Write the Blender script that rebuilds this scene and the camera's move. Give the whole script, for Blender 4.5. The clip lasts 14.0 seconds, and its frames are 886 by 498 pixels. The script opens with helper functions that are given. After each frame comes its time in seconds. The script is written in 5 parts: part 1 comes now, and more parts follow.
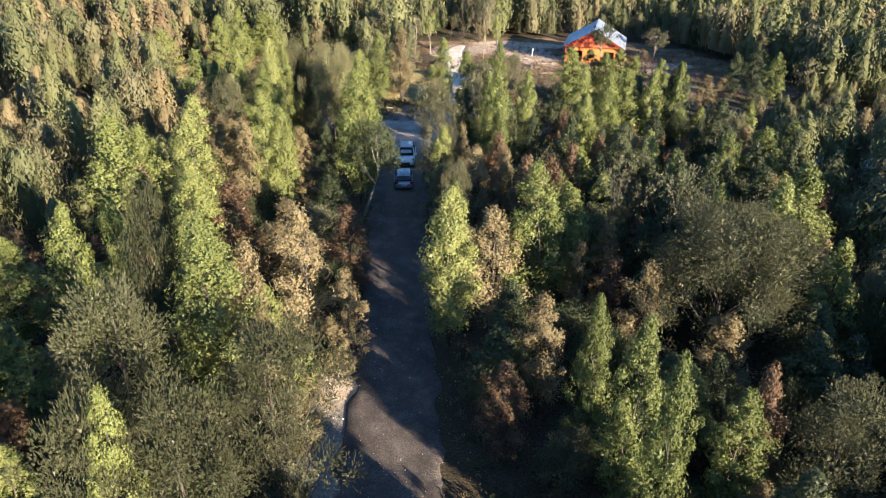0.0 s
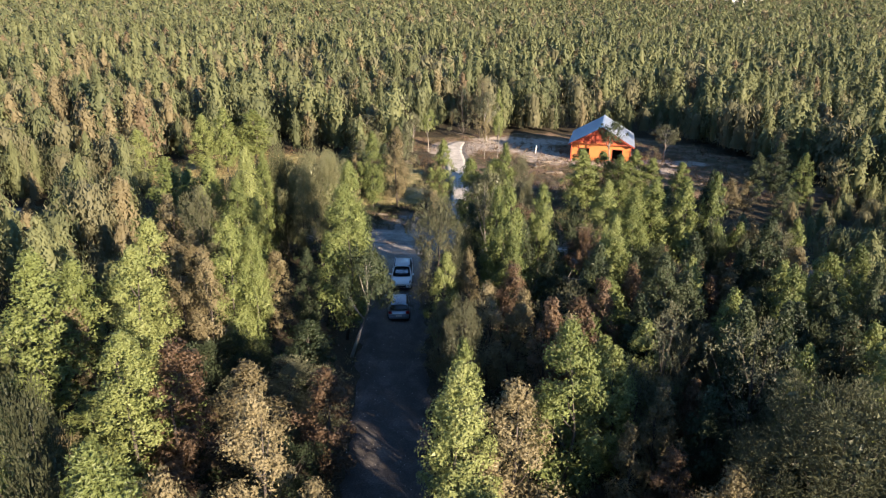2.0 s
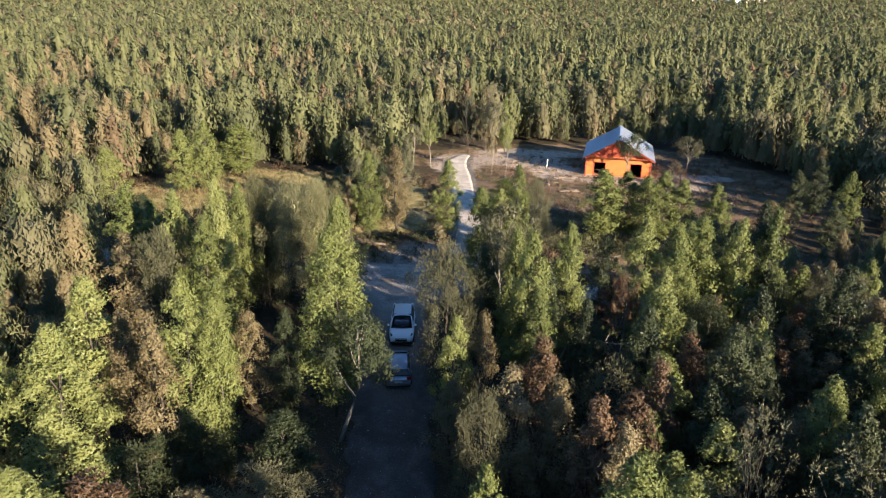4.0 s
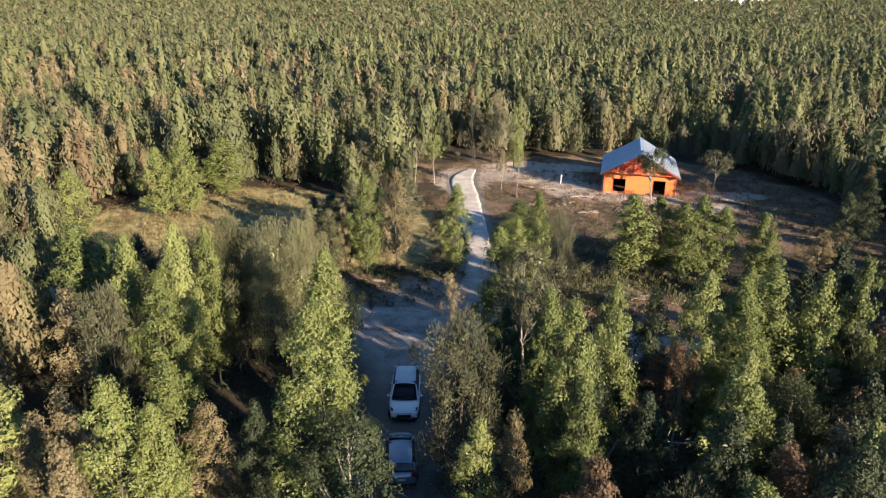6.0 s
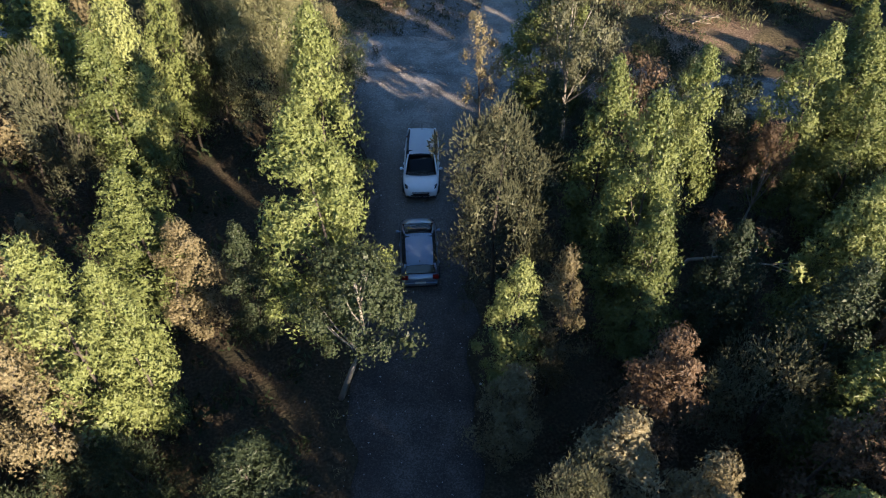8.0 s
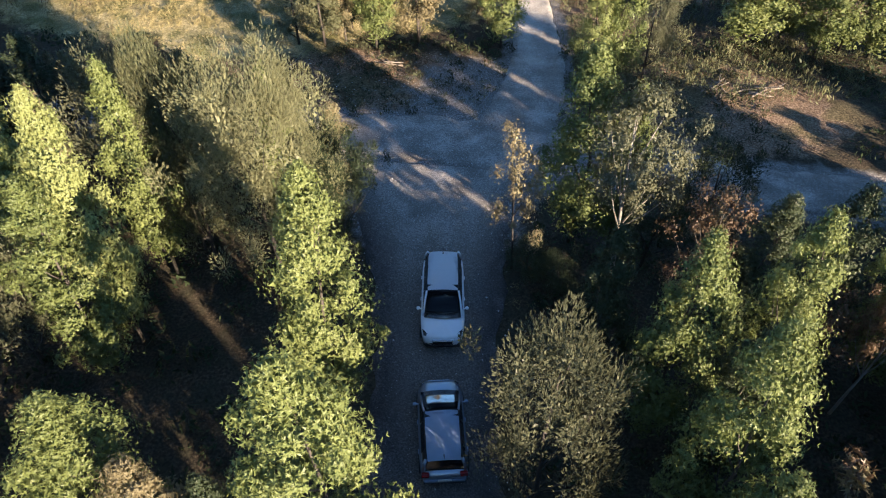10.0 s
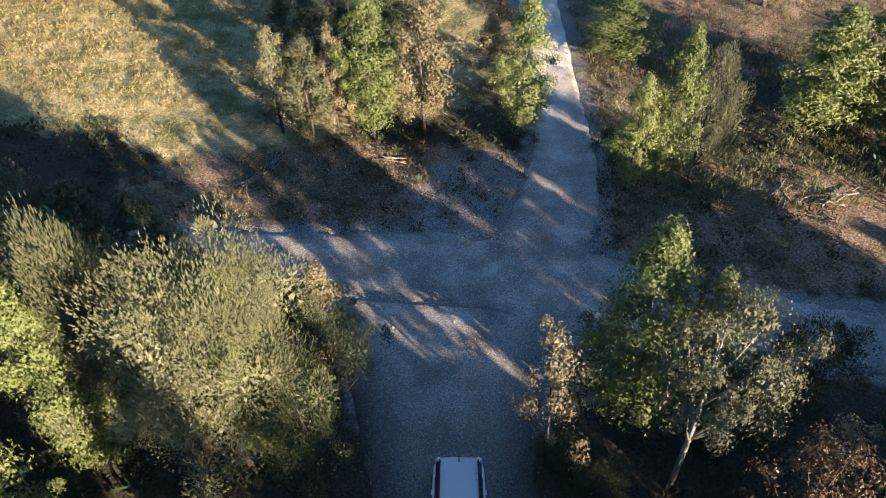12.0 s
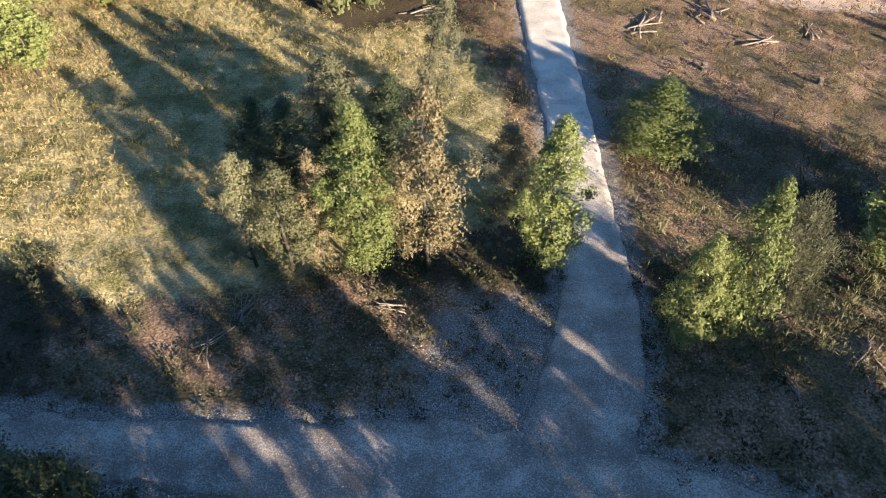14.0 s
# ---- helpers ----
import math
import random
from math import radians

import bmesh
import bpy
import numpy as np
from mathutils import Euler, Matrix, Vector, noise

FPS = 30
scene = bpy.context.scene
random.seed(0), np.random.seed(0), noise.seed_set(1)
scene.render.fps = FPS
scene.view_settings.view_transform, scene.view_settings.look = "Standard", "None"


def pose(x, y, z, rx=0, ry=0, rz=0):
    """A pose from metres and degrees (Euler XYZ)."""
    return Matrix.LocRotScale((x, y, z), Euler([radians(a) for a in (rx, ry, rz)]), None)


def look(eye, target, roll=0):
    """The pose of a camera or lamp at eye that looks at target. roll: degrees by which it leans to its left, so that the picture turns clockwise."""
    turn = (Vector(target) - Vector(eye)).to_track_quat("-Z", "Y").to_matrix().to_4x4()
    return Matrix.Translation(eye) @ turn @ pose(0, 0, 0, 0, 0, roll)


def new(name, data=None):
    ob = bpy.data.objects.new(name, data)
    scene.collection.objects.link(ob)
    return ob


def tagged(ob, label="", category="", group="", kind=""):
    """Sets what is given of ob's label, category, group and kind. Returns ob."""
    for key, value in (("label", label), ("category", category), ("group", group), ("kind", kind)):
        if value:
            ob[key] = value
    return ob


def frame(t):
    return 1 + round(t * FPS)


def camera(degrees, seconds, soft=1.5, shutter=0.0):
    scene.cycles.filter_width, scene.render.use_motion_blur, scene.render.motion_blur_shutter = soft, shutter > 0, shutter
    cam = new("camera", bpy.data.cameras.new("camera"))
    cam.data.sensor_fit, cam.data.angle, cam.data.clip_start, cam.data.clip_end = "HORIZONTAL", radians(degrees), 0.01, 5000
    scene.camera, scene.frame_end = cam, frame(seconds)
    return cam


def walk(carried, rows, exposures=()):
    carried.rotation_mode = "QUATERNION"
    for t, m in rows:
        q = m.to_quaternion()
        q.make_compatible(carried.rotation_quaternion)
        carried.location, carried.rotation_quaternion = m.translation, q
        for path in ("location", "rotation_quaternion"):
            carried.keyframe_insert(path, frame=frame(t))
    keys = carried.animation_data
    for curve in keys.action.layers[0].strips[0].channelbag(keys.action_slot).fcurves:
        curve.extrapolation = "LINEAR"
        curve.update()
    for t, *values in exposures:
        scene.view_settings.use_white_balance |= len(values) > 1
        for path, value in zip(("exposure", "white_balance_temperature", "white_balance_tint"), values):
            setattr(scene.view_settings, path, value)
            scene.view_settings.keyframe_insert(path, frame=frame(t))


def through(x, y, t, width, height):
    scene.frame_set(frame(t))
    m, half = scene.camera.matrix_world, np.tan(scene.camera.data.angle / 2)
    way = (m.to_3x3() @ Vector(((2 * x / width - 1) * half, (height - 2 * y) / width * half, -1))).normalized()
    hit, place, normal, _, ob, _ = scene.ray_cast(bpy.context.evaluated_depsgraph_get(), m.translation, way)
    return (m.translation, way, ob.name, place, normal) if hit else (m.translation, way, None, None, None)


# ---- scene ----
cam = camera(64.3, 14.0, soft=1.1)
METRES, EYE, TILT, LEAN, TURN = 69.0, 24.0, -26.4, -0.8, 0.0
ROWS = [
    (0, 0.0000, 0.0000, 0.0000, 0.00, 0.00, -0.00),
    (0.1, -0.0001, 0.0067, 0.0045, -0.03, 0.00, -0.00),
    (0.2, -0.0002, 0.0137, 0.0080, -0.06, 0.05, -0.00),
    (0.3, -0.0004, 0.0207, 0.0115, -0.08, 0.70, -0.01),
    (0.4, -0.0007, 0.0276, 0.0150, -0.11, 1.75, -0.01),
    (0.5, -0.0009, 0.0341, 0.0201, -0.14, 3.29, -0.01),
    (0.6, -0.0011, 0.0413, 0.0218, -0.15, 4.75, 0.00),
    (0.7, -0.0014, 0.0481, 0.0251, -0.16, 4.78, 0.01),
    (0.8, -0.0017, 0.0549, 0.0284, -0.17, 4.80, 0.03),
    (0.9, -0.0020, 0.0617, 0.0317, -0.18, 4.83, 0.04),
    (1, -0.0020, 0.0678, 0.0351, -0.19, 4.86, 0.05),
    (1.1, -0.0026, 0.0751, 0.0383, -0.20, 5.65, 0.06),
    (1.2, -0.0029, 0.0818, 0.0415, -0.22, 6.58, 0.07),
    (1.3, -0.0032, 0.0884, 0.0448, -0.23, 6.60, 0.09),
    (1.5, -0.0037, 0.1020, 0.0506, -0.26, 6.62, 0.11),
    (2, -0.0059, 0.1350, 0.0668, -0.27, 6.64, 0.16),
    (2.5, -0.0072, 0.1667, 0.0827, -0.25, 6.66, 0.17),
    (3, -0.0090, 0.1992, 0.0985, -0.25, 6.71, 0.23),
    (4.2, -0.0134, 0.2753, 0.1363, -0.23, 6.77, 0.33),
    (5.5, -0.0190, 0.3563, 0.1771, -0.21, 6.82, 0.43),
    (6, -0.0213, 0.3874, 0.1927, -0.19, 6.85, 0.48),
    (6.5, -0.0238, 0.4189, 0.2084, -0.18, 6.86, 0.53),
    (6.6, -0.0245, 0.4246, 0.2100, -0.13, 6.86, 0.55),
    (6.7, -0.0251, 0.4308, 0.2130, -0.09, 6.60, 0.58),
    (6.8, -0.0257, 0.4369, 0.2160, -0.04, 4.75, 0.60),
    (6.9, -0.0262, 0.4431, 0.2190, 0.00, 2.90, 0.63),
    (7, -0.0267, 0.4491, 0.2193, 0.05, 0.66, 0.65),
    (7.1, -0.0274, 0.4553, 0.2250, 0.08, -1.65, 0.65),
    (7.2, -0.0280, 0.4614, 0.2280, 0.11, -3.95, 0.66),
    (7.3, -0.0286, 0.4675, 0.2310, 0.14, -6.25, 0.66),
    (7.4, -0.0292, 0.4737, 0.2339, 0.17, -8.55, 0.66),
    (7.5, -0.0298, 0.4798, 0.2369, 0.20, -10.85, 0.67),
    (7.6, -0.0304, 0.4859, 0.2399, 0.23, -13.10, 0.67),
    (7.7, -0.0310, 0.4920, 0.2428, 0.26, -15.30, 0.67),
    (7.8, -0.0317, 0.4981, 0.2458, 0.29, -17.30, 0.68),
    (7.9, -0.0323, 0.5042, 0.2488, 0.32, -18.60, 0.68),
    (8, -0.0329, 0.5103, 0.2517, 0.35, -18.95, 0.68),
    (8.2, -0.0342, 0.5225, 0.2576, 0.41, -18.98, 0.69),
    (9.5, -0.0429, 0.6034, 0.2969, 0.81, -18.99, 0.73),
    (10, -0.0456, 0.6327, 0.3113, 0.82, -19.00, 0.73),
    (10.5, -0.0483, 0.6643, 0.3270, 0.81, -19.00, 0.72),
    (11, -0.0505, 0.6961, 0.3432, 0.81, -19.02, 0.73),
    (11.5, -0.0527, 0.7281, 0.3596, 0.79, -19.07, 0.71),
    (12, -0.0549, 0.7607, 0.3758, 0.78, -19.08, 0.66),
    (12.5, -0.0567, 0.7937, 0.3928, 0.78, -19.12, 0.61),
    (13, -0.0586, 0.8270, 0.4096, 0.77, -19.11, 0.60),
    (13.5, -0.0601, 0.8602, 0.4262, 0.79, -19.09, 0.56),
    (14, -0.0616, 0.8933, 0.4438, 0.79, -19.11, 0.50),
]
walk(cam, [(t, pose(0, 0, EYE, TILT, LEAN, TURN) @ pose(METRES * x, METRES * y, METRES * z, 90 + pitch, roll, yaw)) for t, x, y, z, yaw, pitch, roll in ROWS],
     [(0, 2.3), (0.6, 2.2), (1.5, 2.0), (5.5, 1.84), (6.9, 1.8), (8.3, 2.15), (9.5, 2.25), (14, 2.25)])

# ---- light ----
SUN_AZ, SUN_EL = 137.0, 15.0          # degrees clockwise from +y, and above the horizon
world = bpy.data.worlds.new("sky")
scene.world = world
world.use_nodes = True
sky = world.node_tree.nodes.new("ShaderNodeTexSky")
sky.sky_type, sky.sun_disc = "NISHITA", False
sky.sun_elevation, sky.sun_rotation = radians(SUN_EL), radians(SUN_AZ)
sky.air_density, sky.dust_density, sky.ozone_density = 1.0, 0.0, 5.0
world.node_tree.links.new(sky.outputs[0], world.node_tree.nodes["Background"].inputs[0])
world.node_tree.nodes["Background"].inputs[1].default_value = 0.068
sun = new("sun", bpy.data.lights.new("sun", "SUN"))
sun.data.energy, sun.data.angle, sun.data.color = 5.0, radians(0.6), (1.0, 0.8, 0.605)
TO_SUN = Vector((math.sin(radians(SUN_AZ)) * math.cos(radians(SUN_EL)), math.cos(radians(SUN_AZ)) * math.cos(radians(SUN_EL)), math.sin(radians(SUN_EL))))
sun.matrix_world = look(TO_SUN * 100, (0, 0, 0))


# ---- materials ----
def node_material(name):
    m = bpy.data.materials.new(name)
    m.use_nodes = True
    return m, m.node_tree.nodes, m.node_tree.links, m.node_tree.nodes["Principled BSDF"]


def ramp(nodes, stops):
    r = nodes.new("ShaderNodeValToRGB")
    while len(r.color_ramp.elements) < len(stops):
        r.color_ramp.elements.new(0.5)
    for e, (at, c) in zip(r.color_ramp.elements, stops):
        e.position, e.color = at, (*c, 1)
    return r


def plain(name, color, rough=0.5, metal=0.0, grain=0.12, scale=6.0, bump=0.0, coat=0.0):
    """A surface with two scales of grain in its colour and, if asked, a little relief."""
    m, nodes, links, b = node_material(name)
    co = nodes.new("ShaderNodeTexCoord")
    n1, n2, mix = nodes.new("ShaderNodeTexNoise"), nodes.new("ShaderNodeTexNoise"), nodes.new("ShaderNodeMath")
    n1.inputs["Scale"].default_value, n2.inputs["Scale"].default_value = scale, scale * 9
    n2.inputs["Detail"].default_value = 4
    for n in (n1, n2):
        links.new(co.outputs["Object"], n.inputs["Vector"])
    links.new(n1.outputs[0], mix.inputs[0])
    links.new(n2.outputs[0], mix.inputs[1])
    mix.operation = "ADD"
    half = nodes.new("ShaderNodeMath")
    half.operation, half.inputs[1].default_value = "MULTIPLY", 0.5
    links.new(mix.outputs[0], half.inputs[0])
    lo, hi = [c * (1 - grain) for c in color], [min(1, c * (1 + grain)) for c in color]
    r = ramp(nodes, ((0.3, lo), (0.7, hi)))
    links.new(half.outputs[0], r.inputs[0])
    links.new(r.outputs[0], b.inputs["Base Color"])
    b.inputs["Roughness"].default_value, b.inputs["Metallic"].default_value = rough, metal
    b.inputs["Coat Weight"].default_value = coat
    if bump:
        bp = nodes.new("ShaderNodeBump")
        bp.inputs["Strength"].default_value, bp.inputs["Distance"].default_value = bump, 0.02
        links.new(half.outputs[0], bp.inputs["Height"])
        links.new(bp.outputs[0], b.inputs["Normal"])
    return m


def leaf_material(name, dark, mid, light, through=0.24, joined=False):
    """Foliage: every leaf and every tree differs a little; light passes through."""
    m, nodes, links, b = node_material(name)
    geo = nodes.new("ShaderNodeNewGeometry")
    if joined:
        own = nodes.new("ShaderNodeAttribute")
        own.attribute_name = "tint"
        tree = own.outputs["Fac"]
    else:
        tree = nodes.new("ShaderNodeObjectInfo").outputs["Random"]
    co = nodes.new("ShaderNodeTexCoord")
    patch = nodes.new("ShaderNodeTexNoise")
    patch.inputs["Scale"].default_value = 0.3 if joined else 0.9
    links.new(co.outputs["Object"], patch.inputs["Vector"])
    a, c, d = (nodes.new("ShaderNodeMath") for _ in range(3))
    a.operation, a.inputs[1].default_value = "MULTIPLY", 0.08 if joined else 0.2
    links.new(geo.outputs["Random Per Island"], a.inputs[0])
    c.operation, c.inputs[1].default_value = "MULTIPLY_ADD", 0.36 if joined else 0.4
    links.new(tree, c.inputs[0])
    links.new(a.outputs[0], c.inputs[2])
    d.operation, d.inputs[1].default_value = "MULTIPLY_ADD", 0.42
    links.new(patch.outputs[0], d.inputs[0])
    links.new(c.outputs[0], d.inputs[2])
    r = ramp(nodes, ((0.12, dark), (0.5, mid), (0.92, light)))
    links.new(d.outputs[0], r.inputs[0])
    links.new(r.outputs[0], b.inputs["Base Color"])
    b.inputs["Roughness"].default_value = 0.48
    b.inputs["Specular IOR Level"].default_value = 0.1 if joined else 0.3
    t, mix = nodes.new("ShaderNodeBsdfTranslucent"), nodes.new("ShaderNodeMixShader")
    links.new(r.outputs[0], t.inputs[0])
    mix.inputs[0].default_value = through
    links.new(b.outputs[0], mix.inputs[1])
    links.new(t.outputs[0], mix.inputs[2])
    links.new(mix.outputs[0], nodes["Material Output"].inputs[0])
    return m


LEAF = {
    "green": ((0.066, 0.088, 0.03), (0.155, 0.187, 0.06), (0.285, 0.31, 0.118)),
    # deep: dark-leaved trees, and green darkened to stand for shaded woods
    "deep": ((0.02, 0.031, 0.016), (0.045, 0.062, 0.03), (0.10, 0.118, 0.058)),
    "olive": ((0.05, 0.054, 0.031), (0.11, 0.115, 0.066), (0.21, 0.208, 0.13)),
    "tan": ((0.095, 0.08, 0.042), (0.187, 0.158, 0.085), (0.30, 0.258, 0.15)),
    "rust": ((0.06, 0.04, 0.025), (0.125, 0.083, 0.05), (0.22, 0.15, 0.092)),
    "moss": ((0.03, 0.035, 0.019), (0.068, 0.075, 0.04), (0.13, 0.136, 0.075)),
    "sage": ((0.056, 0.06, 0.03), (0.13, 0.136, 0.07), (0.24, 0.238, 0.13)),
    "straw": ((0.16, 0.138, 0.064), (0.29, 0.248, 0.12), (0.42, 0.36, 0.19)),
}
LEAVES = {k: leaf_material(k + "_leaves", *v) for k, v in LEAF.items()}
# in the mass the hues lie closer together
MASS = {
    "green": ((0.124, 0.138, 0.066), (0.164, 0.178, 0.086), (0.21, 0.222, 0.11)),
    "deep": ((0.094, 0.108, 0.056), (0.124, 0.138, 0.07), (0.158, 0.17, 0.088)),
    "olive": ((0.126, 0.124, 0.07), (0.166, 0.16, 0.092), (0.212, 0.2, 0.118)),
    "tan": ((0.17, 0.146, 0.084), (0.22, 0.19, 0.11), (0.28, 0.244, 0.144)),
    "rust": ((0.13, 0.1, 0.062), (0.17, 0.132, 0.082), (0.22, 0.172, 0.108)),
}
FAR_LEAVES = {k: leaf_material(k + "_woods", *v, through=0.4, joined=True) for k, v in MASS.items()}
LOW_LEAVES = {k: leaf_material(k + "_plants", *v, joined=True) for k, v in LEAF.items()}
BARK = plain("grey_bark", (0.06, 0.05, 0.042), 0.9, grain=0.35, scale=3, bump=0.6)
PALE_BARK = plain("pale_bark", (0.24, 0.22, 0.19), 0.85, grain=0.3, scale=3, bump=0.5)


def ground_material():
    """Forest floor, dry grass, bare earth and scattered gravel, each where the sheet's own weights put it."""
    m, nodes, links, b = node_material("forest_floor")
    co = nodes.new("ShaderNodeTexCoord")

    def noise_at(scale, detail=4.0):
        n = nodes.new("ShaderNodeTexNoise")
        n.inputs["Scale"].default_value, n.inputs["Detail"].default_value = scale, detail
        links.new(co.outputs["Object"], n.inputs["Vector"])
        return n.outputs[0]

    def weight(attr, wobble):
        a = nodes.new("ShaderNodeAttribute")
        a.attribute_name = attr
        add, step = nodes.new("ShaderNodeMath"), nodes.new("ShaderNodeMapRange")
        add.operation = "ADD"
        links.new(a.outputs["Fac"], add.inputs[0])
        links.new(wobble, add.inputs[1])
        step.inputs["From Min"].default_value, step.inputs["From Max"].default_value = 0.85, 1.15
        links.new(add.outputs[0], step.inputs["Value"])
        return step.outputs[0]

    def blend(fac, a, c):
        mx = nodes.new("ShaderNodeMix")
        mx.data_type = "RGBA"
        links.new(fac, mx.inputs[0])
        links.new(a, mx.inputs[6])
        links.new(c, mx.inputs[7])
        return mx.outputs[2]

    fine, mid, coarse = noise_at(9.0, 6), noise_at(1.3, 5), noise_at(0.25, 3)

    def coat(stops, by):
        r = ramp(nodes, stops)
        links.new(by, r.inputs[0])
        return r.outputs[0]

    litter = coat(((0.3, (0.028, 0.022, 0.015)), (0.5, (0.055, 0.043, 0.028)), (0.72, (0.11, 0.085, 0.055))), fine)
    moss = coat(((0.3, (0.028, 0.026, 0.017)), (0.7, (0.066, 0.058, 0.036))), fine)
    grass = coat(((0.3, (0.2, 0.17, 0.08)), (0.5, (0.38, 0.32, 0.16)), (0.7, (0.54, 0.46, 0.26))), fine)
    soil = coat(((0.3, (0.085, 0.056, 0.036)), (0.5, (0.18, 0.122, 0.08)), (0.7, (0.36, 0.265, 0.185))), fine)
    stones = coat(((0.3, (0.08, 0.072, 0.063)), (0.5, (0.17, 0.155, 0.138)), (0.72, (0.42, 0.395, 0.36))), noise_at(16.0, 3))
    mossy = nodes.new("ShaderNodeMapRange")
    mossy.inputs["From Min"].default_value, mossy.inputs["From Max"].default_value = 0.42, 0.6
    links.new(mid, mossy.inputs["Value"])
    c = blend(mossy.outputs[0], litter, moss)
    sward = coat(((0.3, (0.075, 0.078, 0.03)), (0.5, (0.16, 0.155, 0.06)), (0.7, (0.28, 0.25, 0.115))), fine)
    patchy = nodes.new("ShaderNodeMapRange")
    patchy.inputs["From Min"].default_value, patchy.inputs["From Max"].default_value = 0.44, 0.6
    links.new(noise_at(0.55, 4), patchy.inputs["Value"])
    grass = blend(patchy.outputs[0], grass, sward)
    c = blend(weight("grass", mid), c, grass)
    turf = coat(((0.3, (0.045, 0.036, 0.02)), (0.5, (0.1, 0.082, 0.045)), (0.7, (0.19, 0.155, 0.09))), fine)
    worn = nodes.new("ShaderNodeMapRange")
    worn.inputs["From Min"].default_value, worn.inputs["From Max"].default_value = 0.45, 0.57
    links.new(noise_at(0.4, 6), worn.inputs["Value"])
    c = blend(weight("soil", mid), c, blend(worn.outputs[0], soil, turf))
    sand = coat(((0.3, (0.26, 0.21, 0.165)), (0.5, (0.4, 0.335, 0.27)), (0.7, (0.54, 0.47, 0.39))), fine)
    c = blend(weight("sand", mid), c, sand)
    c = blend(weight("gravel", mid), c, stones)
    links.new(c, b.inputs["Base Color"])
    b.inputs["Roughness"].default_value = 0.95
    b.inputs["Specular IOR Level"].default_value = 0.15
    bp = nodes.new("ShaderNodeBump")
    bp.inputs["Strength"].default_value, bp.inputs["Distance"].default_value = 0.55, 0.12
    links.new(fine, bp.inputs["Height"])
    links.new(bp.outputs[0], b.inputs["Normal"])
    return m


def gravel_material(name, low, mid, high):
    """Packed stones; towards the weight called earth it turns to a darker earth colour."""
    m, nodes, links, b = node_material(name)
    co = nodes.new("ShaderNodeTexCoord")
    v, n, w = nodes.new("ShaderNodeTexVoronoi"), nodes.new("ShaderNodeTexNoise"), nodes.new("ShaderNodeTexNoise")
    v.inputs["Scale"].default_value = 24
    n.inputs["Scale"].default_value, n.inputs["Detail"].default_value = 0.7, 9
    w.inputs["Scale"].default_value, w.inputs["Detail"].default_value = 15, 5
    for k in (v, n, w):
        links.new(co.outputs["Object"], k.inputs["Vector"])
    sep = nodes.new("ShaderNodeSeparateColor")
    links.new(v.outputs["Color"], sep.inputs[0])
    a = nodes.new("ShaderNodeMath")
    a.operation, a.inputs[1].default_value = "MULTIPLY_ADD", 0.28
    links.new(sep.outputs[0], a.inputs[0])
    links.new(n.outputs[0], a.inputs[2])
    grit = nodes.new("ShaderNodeMath")
    grit.operation, grit.inputs[1].default_value = "MULTIPLY_ADD", 0.9
    links.new(w.outputs[0], grit.inputs[0])
    links.new(a.outputs[0], grit.inputs[2])
    a = nodes.new("ShaderNodeMath")
    a.operation, a.inputs[1].default_value = "SUBTRACT", 0.45
    links.new(grit.outputs[0], a.inputs[0])
    r = ramp(nodes, ((0.3, low), (0.62, mid), (0.95, high)))
    links.new(a.outputs[0], r.inputs[0])
    chalk = ramp(nodes, ((0.3, (0.27, 0.243, 0.205)), (0.62, (0.46, 0.42, 0.36)), (0.95, (0.66, 0.61, 0.54))))
    links.new(a.outputs[0], chalk.inputs[0])
    pale, mp = nodes.new("ShaderNodeAttribute"), nodes.new("ShaderNodeMix")
    pale.attribute_name, mp.data_type = "pale", "RGBA"
    links.new(pale.outputs["Fac"], mp.inputs[0])
    links.new(r.outputs[0], mp.inputs[6])
    links.new(chalk.outputs[0], mp.inputs[7])
    darker = ramp(nodes, ((0.3, (0.026, 0.022, 0.02)), (0.62, (0.052, 0.045, 0.041)), (0.95, (0.13, 0.117, 0.105))))
    links.new(a.outputs[0], darker.inputs[0])
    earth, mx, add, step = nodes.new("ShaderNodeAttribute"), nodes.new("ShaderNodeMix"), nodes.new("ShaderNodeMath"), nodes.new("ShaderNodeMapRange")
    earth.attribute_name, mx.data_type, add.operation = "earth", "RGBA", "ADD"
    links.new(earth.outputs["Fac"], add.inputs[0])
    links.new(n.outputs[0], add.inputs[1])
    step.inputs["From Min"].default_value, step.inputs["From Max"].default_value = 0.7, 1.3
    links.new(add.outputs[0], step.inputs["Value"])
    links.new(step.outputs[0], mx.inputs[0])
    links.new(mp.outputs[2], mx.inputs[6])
    links.new(darker.outputs[0], mx.inputs[7])
    links.new(mx.outputs[2], b.inputs["Base Color"])
    b.inputs["Roughness"].default_value = 0.9
    bp = nodes.new("ShaderNodeBump")
    bp.inputs["Strength"].default_value, bp.inputs["Distance"].default_value = 0.7, 0.03
    links.new(w.outputs[0], bp.inputs["Height"])
    links.new(bp.outputs[0], b.inputs["Normal"])
    return m


FLOOR = ground_material()
GRAVEL = gravel_material("compacted_gravel", (0.11, 0.096, 0.081), (0.205, 0.183, 0.157), (0.46, 0.42, 0.37))
STONE = plain("field_stone", (0.4, 0.38, 0.355), 0.85, grain=0.3, scale=8)
WOOD_DEAD = plain("weathered_wood", (0.2, 0.165, 0.13), 0.85, grain=0.35, scale=5, bump=0.4)


